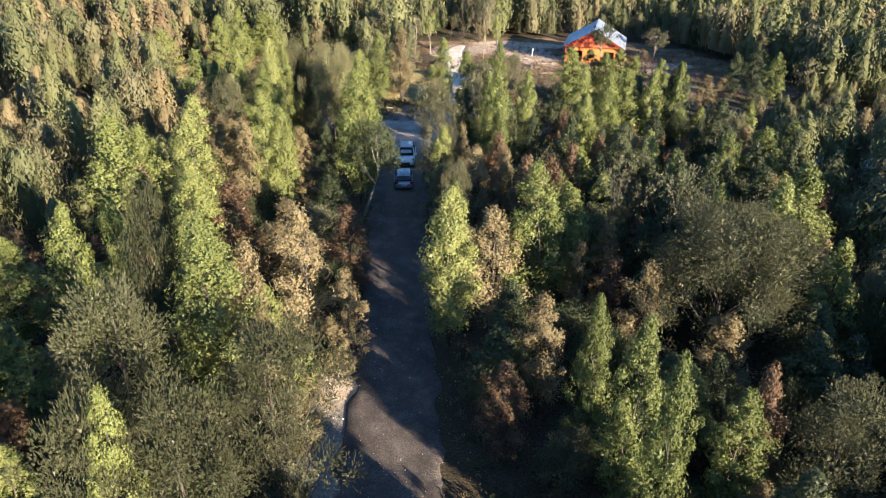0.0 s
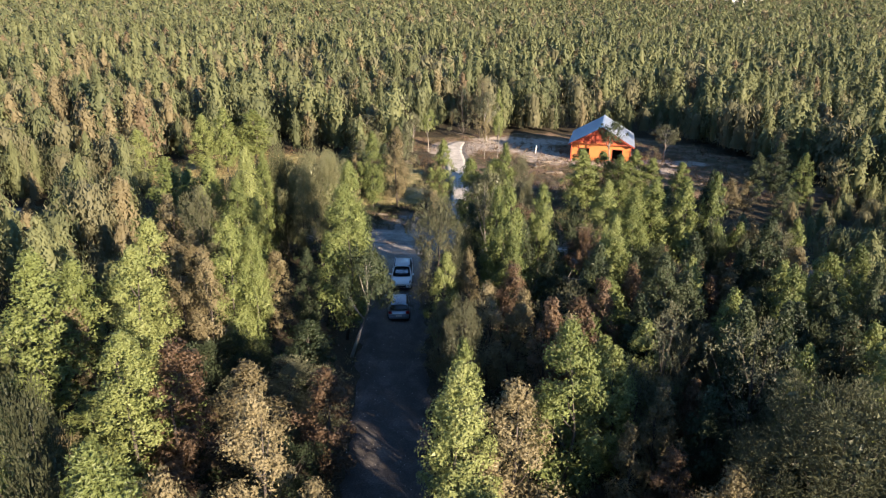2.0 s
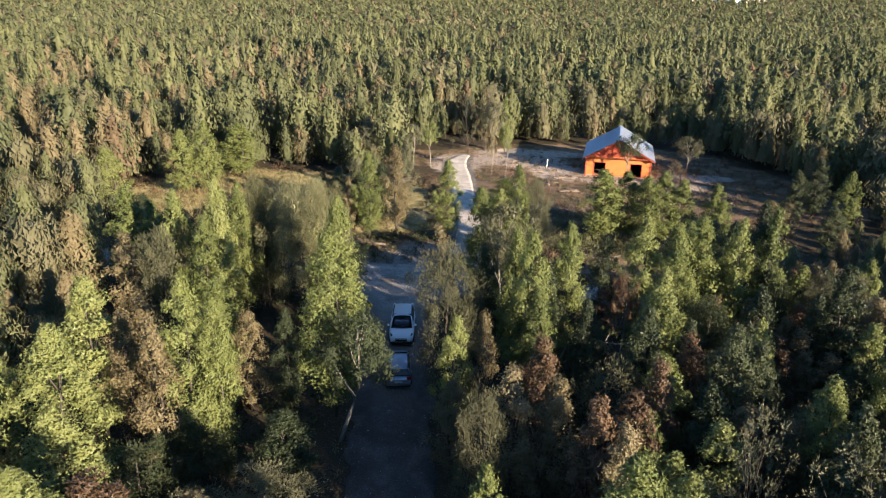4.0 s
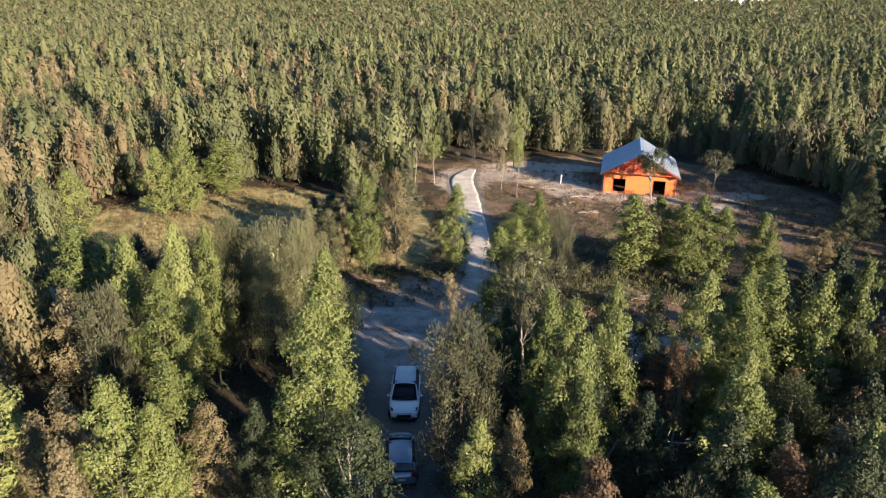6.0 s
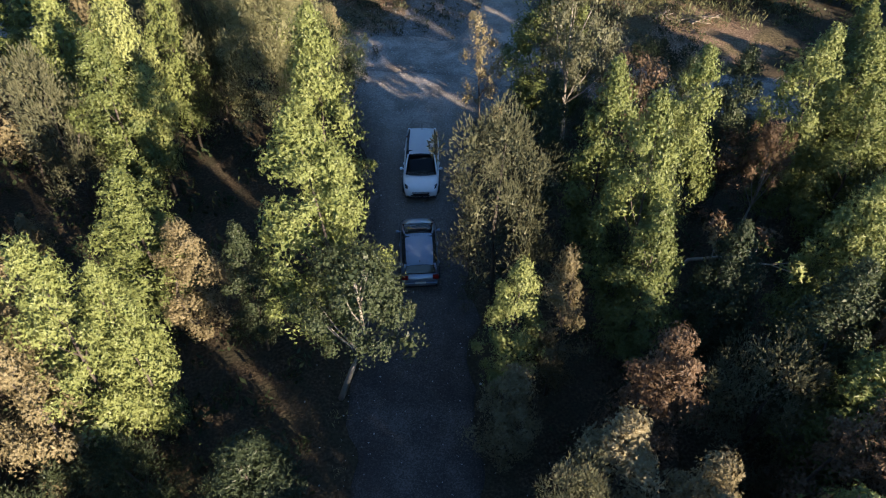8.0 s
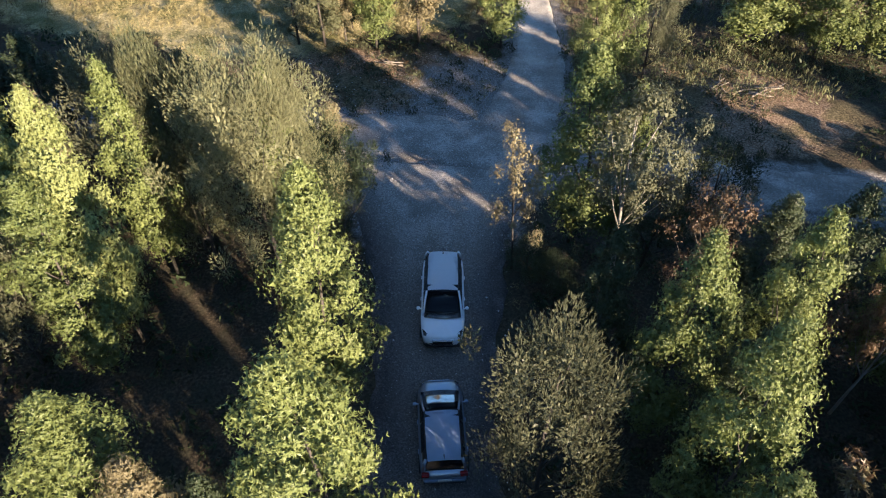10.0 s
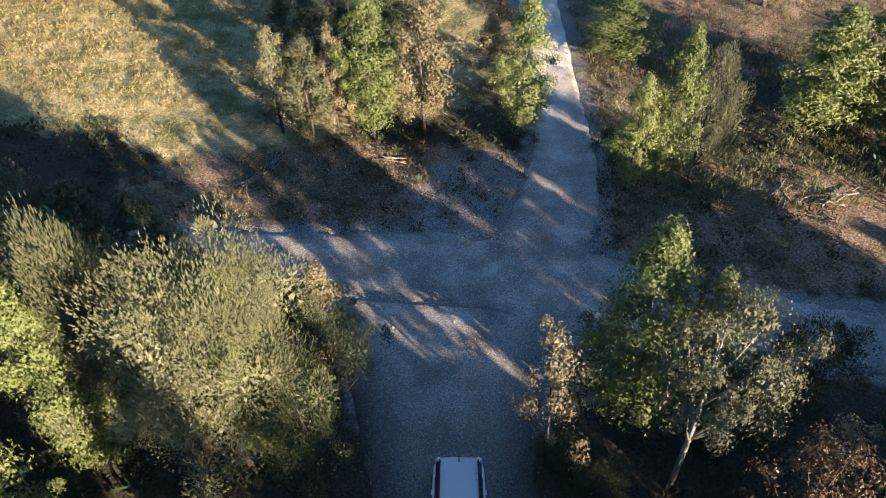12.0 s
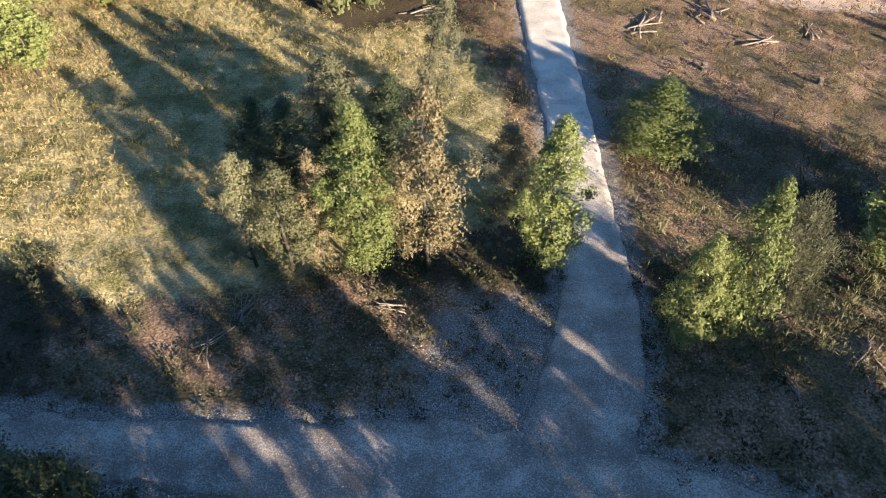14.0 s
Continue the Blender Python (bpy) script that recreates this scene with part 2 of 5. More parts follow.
# ---- mesh helpers ----
def sheet(name, verts, quads, material, smooth=False, tint=None, slots=None):
    """A mesh from arrays of corners and faces, which all have as many sides."""
    verts, quads = np.asarray(verts, np.float32), np.asarray(quads, np.int32)
    me = bpy.data.meshes.new(name)
    me.vertices.add(len(verts))
    me.vertices.foreach_set("co", verts.ravel())
    me.loops.add(quads.size)
    me.loops.foreach_set("vertex_index", quads.ravel())
    me.polygons.add(len(quads))
    me.polygons.foreach_set("loop_start", np.arange(0, quads.size, quads.shape[1], dtype=np.int32))
    for mat in (material if isinstance(material, (list, tuple)) else [material]):
        me.materials.append(mat)
    if slots is not None:
        me.polygons.foreach_set("material_index", np.asarray(slots, np.int32))
    if smooth:
        me.polygons.foreach_set("use_smooth", np.ones(len(quads), bool))
    if tint is not None:
        me.attributes.new("tint", "FLOAT", "POINT").data.foreach_set("value", np.asarray(tint, np.float32))
    me.update(calc_edges=True)
    return me


def bm_mesh(name, bm, material, smooth=False):
    me = bpy.data.meshes.new(name)
    bm.to_mesh(me)
    bm.free()
    for mat in (material if isinstance(material, (list, tuple)) else [material]):
        me.materials.append(mat)
    if smooth:
        me.polygons.foreach_set("use_smooth", np.ones(len(me.polygons), bool))
    return me


def part(name, bm, material, parent, label="", smooth=False):
    ob = new(name, bm_mesh(name, bm, material, smooth))
    ob.parent = parent
    return tagged(ob, label)


def block(bm, x0, y0, z0, x1, y1, z1, bevel=0.0):
    made = bmesh.ops.create_cube(bm, size=1)["verts"]
    for v in made:
        v.co = ((x0 + x1) / 2 + v.co.x * (x1 - x0), (y0 + y1) / 2 + v.co.y * (y1 - y0), (z0 + z1) / 2 + v.co.z * (z1 - z0))
    if bevel:
        edges = {e for v in made for e in v.link_edges}
        bmesh.ops.bevel(bm, geom=list(edges), offset=bevel, segments=2, affect="EDGES")
    return bm


def tube(bm, points, radii, sides=6):
    """A tapering tube along points."""
    rings = []
    for n, (p, r) in enumerate(zip(points, radii)):
        p = Vector(p)
        a, c = Vector(points[max(n - 1, 0)]), Vector(points[min(n + 1, len(points) - 1)])
        q = (c - a).to_track_quat("Z", "Y")
        rings.append([bm.verts.new(p + q @ Vector((r * math.cos(2 * math.pi * k / sides), r * math.sin(2 * math.pi * k / sides), 0))) for k in range(sides)])
    for a, c in zip(rings, rings[1:]):
        for k in range(sides):
            bm.faces.new((a[k], a[(k + 1) % sides], c[(k + 1) % sides], c[k]))
    bm.faces.new(rings[-1])
    bm.faces.new(rings[0][::-1])
    return bm


# ---- the ground ----
def gz(x, y):
    """Height of the ground: a faint fall to the right, and a long rise towards the horizon."""
    far = np.clip((np.asarray(y, float) - 420) / 1100, 0, 1)
    side = np.clip((1080 - np.asarray(x, float)) / 420, 0.28, 1)
    rise = 46 * far * far * (3 - 2 * far) * side
    x = np.clip(x, -45, 45)
    return -0.15 - 0.022 * x - 0.010 * np.clip(y - 85, 0, 45) + rise


ROAD = np.array([(-1.0, -12), (-1.6, 10), (-2.0, 24), (-2.4, 36), (-3.1, 45), (-3.5, 58), (-3.6, 68), (-3.9, 75), (-3.6, 79.5)])
ROAD_HALF = np.array([2.6, 2.6, 2.5, 2.4, 2.3, 2.45, 2.8, 3.6, 5.4])
CROSS = np.array([(-60, 86.5), (-24, 82.2), (-16, 81.6), (-9, 81.3), (-3, 80.8), (3, 79.6), (9, 78.0), (15, 76.8), (26, 75.5), (60, 71)])
CROSS_HALF = np.array([1.2, 1.2, 1.25, 1.7, 2.3, 2.3, 1.6, 1.7, 1.6, 1.5])
PATH = np.array([(-0.2, 79.8), (0.6, 82.0), (2.3, 86), (2.8, 91), (2.9, 97), (2.9, 104), (2.6, 112), (2.5, 120), (1.9, 128), (2.4, 133), (4.5, 137)])
PATH_HALF = np.array([2.0, 2.4, 1.9, 1.6, 1.3, 1.4, 1.5, 1.6, 1.7, 1.5, 0.3])


def resample(line, half, step):
    seg = np.hypot(*np.diff(line, axis=0).T)
    s = np.r_[0, np.cumsum(seg)]
    u = np.linspace(0, s[-1], int(s[-1] / step) + 1)
    # rounded through a short running mean
    pts = np.stack([np.interp(u, s, line[:, k]) for k in (0, 1)] + [np.interp(u, s, half)], 1)
    w = max(1, int(4 / step))
    pad = np.concatenate([np.repeat(pts[:1], w, 0), pts, np.repeat(pts[-1:], w, 0)])
    return np.stack([np.convolve(pad[:, k], np.ones(2 * w + 1) / (2 * w + 1), "valid") for k in range(3)], 1)


RIBBONS = [resample(ROAD, ROAD_HALF, 0.5), resample(CROSS, CROSS_HALF, 0.5), resample(PATH, PATH_HALF, 0.5)]
ROAD_POINTS = np.concatenate(RIBBONS)


def road_gap(x, y):
    """Metres from the nearest road's edge; negative on the road."""
    x, y = np.asarray(x, float), np.asarray(y, float)
    best = np.full(x.shape, 1e9)
    for px, py, h in ROAD_POINTS:
        best = np.minimum(best, np.hypot(x - px, y - py) - h)
    return best


def inside(x, y, cx, cy, rx, ry, soft=0.25):
    d = np.hypot((np.asarray(x) - cx) / rx, (np.asarray(y) - cy) / ry)
    return np.clip((1 - d) / soft + 0.5, 0, 1)


def field_weight(x, y):
    return np.maximum(np.maximum(inside(x, y, -25, 106, 15, 15), inside(x, y, -16, 93, 7, 5)), np.maximum(0.55 * inside(x, y, 12.5, 87, 6, 3.5, 0.6), 0.9 * inside(x, y, -6, 104, 9, 11, 0.5)))


def clearing_weight(x, y):
    w = np.maximum(inside(x, y, 24, 114, 26, 17, 0.2), inside(x, y, 7, 108, 8, 16, 0.2))
    w = np.maximum(np.maximum(w, inside(x, y, 4, 133, 15, 7)), inside(x, y, 44, 108, 12, 8))
    return np.maximum(w, np.maximum(inside(x, y, 24, 135, 24, 13), inside(x, y, 41, 122, 11, 16)))


def verge_weight(x, y):
    return np.maximum(inside(x, y, -8, 86, 13, 4.5, 0.5), inside(x, y, 12, 84.5, 10, 5, 0.5))


def stony_weight(x, y):
    return np.maximum(inside(x, y, -5.4, 26.5, 2.2, 4.0, 0.6), np.maximum(inside(x, y, -1.5, 85.5, 4.5, 4.5, 0.8), 0.35 * inside(x, y, -8, 84.5, 8, 2.5, 0.8)))


def sand_weight(x, y):
    w = np.maximum(0.9 * inside(x, y, -4.8, 29.5, 1.7, 4.6, 0.6), inside(x, y, 15, 139, 9, 3.5, 0.8))
    w = np.maximum(w, inside(x, y, 38, 124, 6, 2.5, 0.8))
    w = np.maximum(w, np.maximum(inside(x, y, 11, 133, 9, 4.5, 0.8), inside(x, y, 17.5, 126, 4.5, 6, 0.8)))
    return np.maximum(np.maximum(w, inside(x, y, 2, 129, 4, 7, 0.8)), np.maximum(0.8 * inside(x, y, 26, 121, 7, 3, 0.8), 0.75 * inside(x, y, 34.5, 118, 4, 2.5, 0.9)))


def open_ground(x, y):
    return np.maximum(np.maximum(field_weight(x, y), clearing_weight(x, y)), verge_weight(x, y))


SURFACE = []


def hz(x, y):
    """Height of the uneven ground sheet itself."""
    xs, ys, zs = SURFACE
    i = min(max(int(np.searchsorted(xs, x)) - 1, 0), len(xs) - 2)
    j = min(max(int(np.searchsorted(ys, y)) - 1, 0), len(ys) - 2)
    u, v = (x - xs[i]) / (xs[i + 1] - xs[i]), (y - ys[j]) / (ys[j + 1] - ys[j])
    return float((1 - v) * ((1 - u) * zs[j, i] + u * zs[j, i + 1]) + v * ((1 - u) * zs[j + 1, i] + u * zs[j + 1, i + 1]))


def build_ground():
    xs = np.concatenate([[-3000, -1800, -1000, -600, -350, -200, -130, -90], np.arange(-64, 64.1, 0.8), [90, 130, 200, 300, 400, 500, 600, 700, 800, 1000, 1400, 1800, 3000]])
    ys = np.concatenate([[-1500, -700, -300, -120, -60, -30], np.arange(-12, 150.1, 0.8), [170, 200, 250, 320, 420, 500, 600, 750, 900, 1100, 1300, 1500, 1700, 2200, 3200, 4500]])
    gx, gy = np.meshgrid(xs, ys)
    gap = road_gap(gx.ravel(), gy.ravel()).reshape(gx.shape)
    rough = np.array([noise.noise(Vector((x * 0.35, y * 0.35, 0))) + 0.5 * noise.noise(Vector((x * 1.1, y * 1.1, 3))) for x, y in zip(gx.ravel(), gy.ravel())]).reshape(gx.shape)
    near = (np.abs(gx) < 70) & (gy < 155) & (gy > -20)
    gz_ = gz(gx, gy) + np.where(near, rough * 0.22 * np.clip((gap - 0.6) / 4, 0, 1), 0) - 0.06 * np.clip(1.2 - gap / 1.2, 0, 1)
    verts = np.stack([gx, gy, gz_], -1).reshape(-1, 3)
    SURFACE.extend((xs, ys, gz_))
    h, w = gx.shape
    i = (np.arange(h - 1)[:, None] * w + np.arange(w - 1)).ravel()
    me = sheet("ground", verts, np.stack([i, i + 1, i + w + 1, i + w], 1), FLOOR, smooth=True)
    fx, fy = gx.ravel(), gy.ravel()
    for name, value in (("grass", field_weight(fx, fy)), ("soil", np.maximum(clearing_weight(fx, fy), 0.86 * verge_weight(fx, fy))), ("sand", sand_weight(fx, fy)), ("gravel", np.maximum(np.clip(0.95 - gap.ravel() / 1.6, 0, 1) * np.clip((fy - 68) / 8, 0, 1), 0.82 * stony_weight(fx, fy)))):
        me.attributes.new(name, "FLOAT", "POINT").data.foreach_set("value", value.astype(np.float32))
    return tagged(new("ground", me), "forest floor of litter, dry grass and bare earth", "ground", kind="structure")


build_ground()


def ribbon(name, pts, lift, label, earth=None, pale=None, wave=0.6, rut_depth=0.012):
    across = np.array([-1, -0.95, -0.72, -0.48, -0.24, 0, 0.24, 0.48, 0.72, 0.95, 1])
    way = np.gradient(pts[:, :2], axis=0)
    way /= np.linalg.norm(way, axis=1)[:, None]
    side = np.stack([way[:, 1], -way[:, 0]], 1)
    verts = []
    for step, ((x, y, h), (sx, sy)) in enumerate(zip(pts, side)):
        sink = 0.05 * max(0, 1 - step / 3) + 0.016 * max(0, 1 - (len(pts) - 1 - step) / 12)
        for a in across:
            e = h * a
            if abs(a) > 0.9:
                e += wave * a * noise.noise(Vector((x * 0.7, y * 0.7, math.copysign(5, a)))) + 0.12 * a * noise.noise(Vector((x * 2.3, y * 2.3, math.copysign(9, a))))
            px, py = x + sx * e, y + sy * e
            rut = -rut_depth * math.exp(-((abs(e) - 0.8) / 0.28) ** 2)
            z = float(gz(px, py)) + lift - sink + rut * (abs(a) < 1) - 0.105 * (abs(a) == 1) + 0.02 * noise.noise(Vector((px * 0.8, py * 0.8, 1)))
            verts.append((px, py, z))
    n = len(across)
    i = (np.arange(len(pts) - 1)[:, None] * n + np.arange(n - 1)).ravel()
    me = sheet(name, verts, np.stack([i, i + 1, i + n + 1, i + n], 1), GRAVEL, smooth=True)
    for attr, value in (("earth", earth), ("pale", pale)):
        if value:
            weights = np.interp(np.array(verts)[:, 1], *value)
            # the earth colour grows stronger towards both edges
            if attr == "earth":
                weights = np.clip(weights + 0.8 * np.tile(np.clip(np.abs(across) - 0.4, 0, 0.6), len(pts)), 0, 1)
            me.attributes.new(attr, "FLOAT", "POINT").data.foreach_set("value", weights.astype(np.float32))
    return tagged(new(name, me), label, "road", kind="structure")


ribbon("road", RIBBONS[0], 0.052, "grey gravel and darker earth forest road in shade", ((0, 55, 62, 70, 76, 79), (0.82, 0.85, 0.6, 0.42, 0.1, 0.0)), ((20, 26, 34, 37), (0.0, 0.35, 0.35, 0.0)))
ribbon("road_cross", RIBBONS[1], 0.040, "grey gravel track crossing the forest road", rut_depth=0.0)
ribbon("path", RIBBONS[2], 0.056, "pale gravel track leading to the cabin clearing", None, ((85, 100), (0.0, 1.0)), 0.16)


# ---- trees ----
def leaf_cloud(centres, spread, count, size, rng, tall=0.85, long=2.6, spray=7, core=26, brush=False):
    """Rosettes of narrow leaves over the outside of rounded boughs, round a core of coarser leaves; returns corners and faces."""
    twigs = max(1, count // spray)
    n = len(centres) * twigs
    c = np.repeat(np.asarray(centres, float), twigs, 0)
    out = c * (1, 1, 0)
    out /= np.linalg.norm(out, axis=1)[:, None] + 0.3
    d = rng.normal(size=(n, 3)) + out * 0.6 + (0, 0, 0.3)
    d /= np.linalg.norm(d, axis=1)[:, None]
    reach = np.repeat(np.asarray(spread, float), twigs)[:, None] * (0.5 + 0.85 * rng.uniform(0, 1, (n, 1)) ** 0.8)
    tip = np.repeat(c + d * reach * (1, 1, tall), spray, 0)
    d, out = np.repeat(d, spray, 0), np.repeat(out, spray, 0)
    m = n * spray
    k = size * rng.uniform(0.6, 1.35, (m, 1))
    if core:
        core = 44 if brush else core
        inner = len(centres) * core
        ci = np.repeat(np.asarray(centres, float), core, 0)
        di = rng.normal(size=(inner, 3))
        di /= np.linalg.norm(di, axis=1)[:, None]
        ri = np.repeat(np.asarray(spread, float), core)[:, None] * rng.uniform(0.15, 0.6, (inner, 1))
        tip = np.concatenate([tip, ci + di * ri])
        d, out = np.concatenate([d, di]), np.concatenate([out, di * 0.3])
        k = np.concatenate([k, np.repeat(np.asarray(spread, float), core)[:, None] * rng.uniform(0.2, 0.34, (inner, 1)) * (0.55 if brush else 1)])
        m += inner
    nrm = d + out * 0.3 + (0, 0, 0.2) + rng.normal(size=(m, 3)) * 0.3
    t = np.cross(nrm, rng.normal(size=(m, 3)))
    t /= np.linalg.norm(t, axis=1)[:, None] + 1e-6
    t = t * 0.55 + d + (0, 0, 0.55) if brush else t + d * 0.35 + (0, 0, 0.15)
    t /= np.linalg.norm(t, axis=1)[:, None] + 1e-6
    nrm -= t * np.sum(nrm * t, 1)[:, None]
    nrm /= np.linalg.norm(nrm, axis=1)[:, None] + 1e-6
    s = np.cross(nrm, t)
    outer = np.arange(m)[:, None] < n * spray
    reach = np.where(outer, 5.2 if brush else long, 1.3)
    if brush:
        k = np.where(outer, k * 0.68, k)
    tip = tip - t * k * reach * 0.12
    q = np.stack([tip + s * k * 0.5, tip - s * k * 0.5, tip + t * k * reach], 1)
    return q.reshape(-1, 3), np.arange(3 * m).reshape(-1, 3)


PROFILE = {
    "column": lambda u: 0.5 + 0.5 * u / 0.28 if u < 0.28 else 1.03 - ((u - 0.28) / 0.73) ** 2.5,
    "dome": lambda u: math.sqrt(max(0.05, 1 - (1.15 * u - 0.3) ** 2)) if u < 0.97 else 0.45,
    "plume": lambda u: 0.7 + 0.3 * u / 0.3 if u < 0.3 else 1.05 - 0.95 * ((u - 0.3) / 0.72) ** 1.5,
    "umbrella": lambda u: 1.0 if u < 0.5 else math.sqrt(max(0.02, 1 - (2 * u - 1) ** 2)),
}


def crown(kind, h, r, base, boughs, count, size, seed, bough=0.5, spray=7, brush=False):
    """A crown of leafy boughs with lobes, gaps and sprouting tips; also the bough centres, for the limbs."""
    rng = np.random.default_rng(seed)
    cs, sp = [], []
    while len(cs) < boughs:
        u = (len(cs) + rng.uniform(0, 1)) / boughs
        a = rng.uniform(0, 2 * math.pi)
        lobe = 0.93 + (0.95 if kind in ("plume", "dome") else 0.62) * noise.noise(Vector((1.5 * math.cos(a) + seed * 7.1, 1.5 * math.sin(a), u * h * 0.6)))
        size_ = bough * rng.uniform(0.6, 1.3) * (1 - 0.4 * u if kind in ("column", "plume") else 1)
        rad = max(0.0, r * PROFILE[kind](u) * lobe * math.sqrt(rng.uniform(0.3, 1.0)) - 0.35 * size_)
        if rng.uniform() < 0.2:
            size_ *= 0.55
            rad += 0.3 * r * rng.uniform(0.2, 1.0) * PROFILE[kind](u)
        cs.append((rad * math.cos(a), rad * math.sin(a), base + size_ * 0.6 + (h - base - size_ * 1.3) * u))
        sp.append(size_)
    return leaf_cloud(cs, sp, count, size, rng, tall=1.15 if kind == "plume" else 1.0, spray=spray, brush=brush), cs


def trunk_bm(h, base, r0, centres, seed, limbs=9, lean=0.25):
    rng = np.random.default_rng(seed + 500)
    bm = bmesh.new()
    top = np.array([rng.normal() * lean, rng.normal() * lean, h * 0.9])
    mid = np.array([rng.normal() * lean, rng.normal() * lean, h * 0.45])
    spine = [(0, 0, -0.3), tuple(mid * (0.5, 0.5, 0.5)), tuple(mid), tuple((mid + top) / 2), tuple(top)]
    tube(bm, spine, [r0 * 1.25, r0, r0 * 0.75, r0 * 0.45, r0 * 0.12], 6)
    for k in rng.choice(len(centres), min(limbs, len(centres)), replace=False):
        c = np.array(centres[k])
        z = max(base * 0.7, c[2] - 1.2 - 0.8 * np.hypot(c[0], c[1]))
        f = min(max(z / h, 0), 0.85)
        root = np.array([np.interp(f * h, [p[2] for p in spine], [p[i] for p in spine]) for i in (0, 1)] + [f * h])
        bend = (root + c) / 2 + np.array([0, 0, -0.15])
        tube(bm, [root, bend, c], [r0 * 0.4, r0 * 0.26, r0 * 0.06], 5)
    return bm


# kind: profile, height, radius, crown base, boughs, leaves on a bough, leaf size, bough radius, trunk radius
KINDS = {
    "column": ("column", 9.0, 1.5, 0.8, 100, 225, 0.09, 0.6, 0.075),
    "dome": ("dome", 6.0, 2.2, 0.8, 70, 330, 0.078, 0.62, 0.10),
    "plume": ("plume", 7.0, 1.2, 0.7, 58, 250, 0.076, 0.46, 0.07),
    "umbrella": ("umbrella", 6.5, 1.9, 3.3, 52, 300, 0.068, 0.46, 0.10),
    "sparse": ("dome", 7.0, 1.2, 1.9, 30, 190, 0.07, 0.38, 0.05),
    "broad": ("dome", 9.0, 4.0, 3.2, 150, 560, 0.08, 0.85, 0.14),
    "bare": ("dome", 6.0, 1.8, 0.8, 80, 49, 0.055, 0.36, 0.05),
}
MODEL = {}


def model(kind, variant, lite=0):
    """The shared trunk and crown of one variant of a kind of tree."""
    if (kind, variant, lite) not in MODEL:
        prof, h, r, base, clumps, count, size, clump, r0 = KINDS[kind]
        if lite:
            count, size = int(count * 1.3), size * 0.58
        else:
            count, size = int(count * 2.5), size * 0.4
        seed = 31 * variant + 7 * len(kind) + ord(kind[0])
        (v, q), cs = crown(prof, h, r, base, clumps, count, size, seed, clump, brush=kind in ("dome", "broad", "bare"))
        limbs = {"umbrella": 9, "bare": 34, "broad": 16}.get(kind, 9)
        pale = kind == "umbrella"
        MODEL[kind, variant, lite] = (bm_mesh("trunk", trunk_bm(h, base, r0, cs, seed, limbs), PALE_BARK if pale else BARK, True), sheet("crown", v, q, LEAVES["green"]))
    return MODEL[kind, variant, lite]


PLACED = []
LABELS = {
    "green": "tall leafy green tree in sunlight", "deep": "leafy tree of the woods, its green darkened as for shade", "olive": "grey-green fine-leaved bushy tree",
    "straw": "dry pale shrub", "moss": "dark olive fine-leaved bushy tree", "sage": "yellowish olive feathery spreading tree",
    "tan": "pale tan autumn-leaved slender tree", "rust": "rust-brown autumn-leaved small tree",
}
SHAPE = {"column": "tree", "dome": "bushy tree", "broad": "spreading tree", "sparse": "slender tree", "plume": "slender tree", "umbrella": "umbrella tree", "bare": "bare shrub"}
PICK = random.Random(5)


def tree(kind, colour, x, y, top, r, label="", lite=False, lean=0):
    """A tree that stands at (x, y), reaches the height top and has a crown of radius r."""
    near = (16 < y < 40 and abs(x) < 17) or (47 < y < 78 and abs(x) < 19) or (84 < y < 104 and abs(x) < 14)
    trunk, leaves = model(kind, PICK.randrange({"column": 4, "broad": 1}.get(kind, 3)), 0 if near and not lite else 1)
    _, h, r0, *_ = KINDS[kind]
    z = float(gz(x, y))
    ob = new({"column": "tree", "dome": "bushy_tree", "broad": "broad_tree", "sparse": "slender_tree", "plume": "slender_tree", "umbrella": "umbrella_tree", "bare": "bare_shrub"}[kind])
    s = r / r0
    ob.matrix_basis = pose(x, y, z, 0, lean, 0) @ pose(0, 0, 0, 0, 0, PICK.uniform(0, 360)) @ Matrix.Diagonal((s, s, (top - z) / h, 1))
    for name, me in (("trunk", trunk), ("crown", leaves)):
        p = new(name, me)
        p.parent = ob
    p.material_slots[0].link = "OBJECT"
    p.material_slots[0].material = LEAVES[colour]
    PLACED.append((x, y, r))
    return tagged(ob, label or LABELS[colour], SHAPE[kind], "trees of the forest")


tree("dome", "moss", -12.9, 23.5, 10.4, 2.6)
tree("dome", "moss", -6.3, 21.8, 10, 2.6)
tree("dome", "moss", -11.1, 17.2, 10.3, 1.7)
tree("dome", "moss", -8.7, 18, 10, 2.1)
tree("column", "green", -10.2, 17, 10.8, 0.98)
tree("column", "green", -10.4, 27.5, 11.7, 2.2)
tree("plume", "tan", -7.6, 34.5, 9.3, 1.7)
tree("plume", "tan", -5, 32.8, 6.4, 1.3)
tree("plume", "tan", -8.7, 28.2, 10.2, 1.5)
tree("column", "green", 7.8, 21.9, 10.5, 1.3)
tree("column", "green", 8, 18.8, 11, 0.98)
tree("plume", "rust", 3.1, 26.0, 5.4, 1.2)
tree("broad", "moss", 15.6, 33.5, 9.9, 4.3)
tree("column", "green", 0.7, 35.6, 10.1, 1.8)
tree("column", "green", 5.7, 38.9, 10.4, 1.9)
tree("plume", "tan", 3.2, 37.6, 8, 2)
tree("plume", "tan", 5.2, 29.4, 7.0, 1.4)
tree("column", "green", 21.1, 32.8, 8.5, 1.5)
tree("column", "green", 22.2, 40, 10.1, 2.2)
tree("column", "green", 19.7, 37.4, 9.9, 1.7)
tree("column", "green", -22, 45.6, 10.9, 2.2)
tree("column", "green", -17.4, 47.4, 10.6, 2.1)
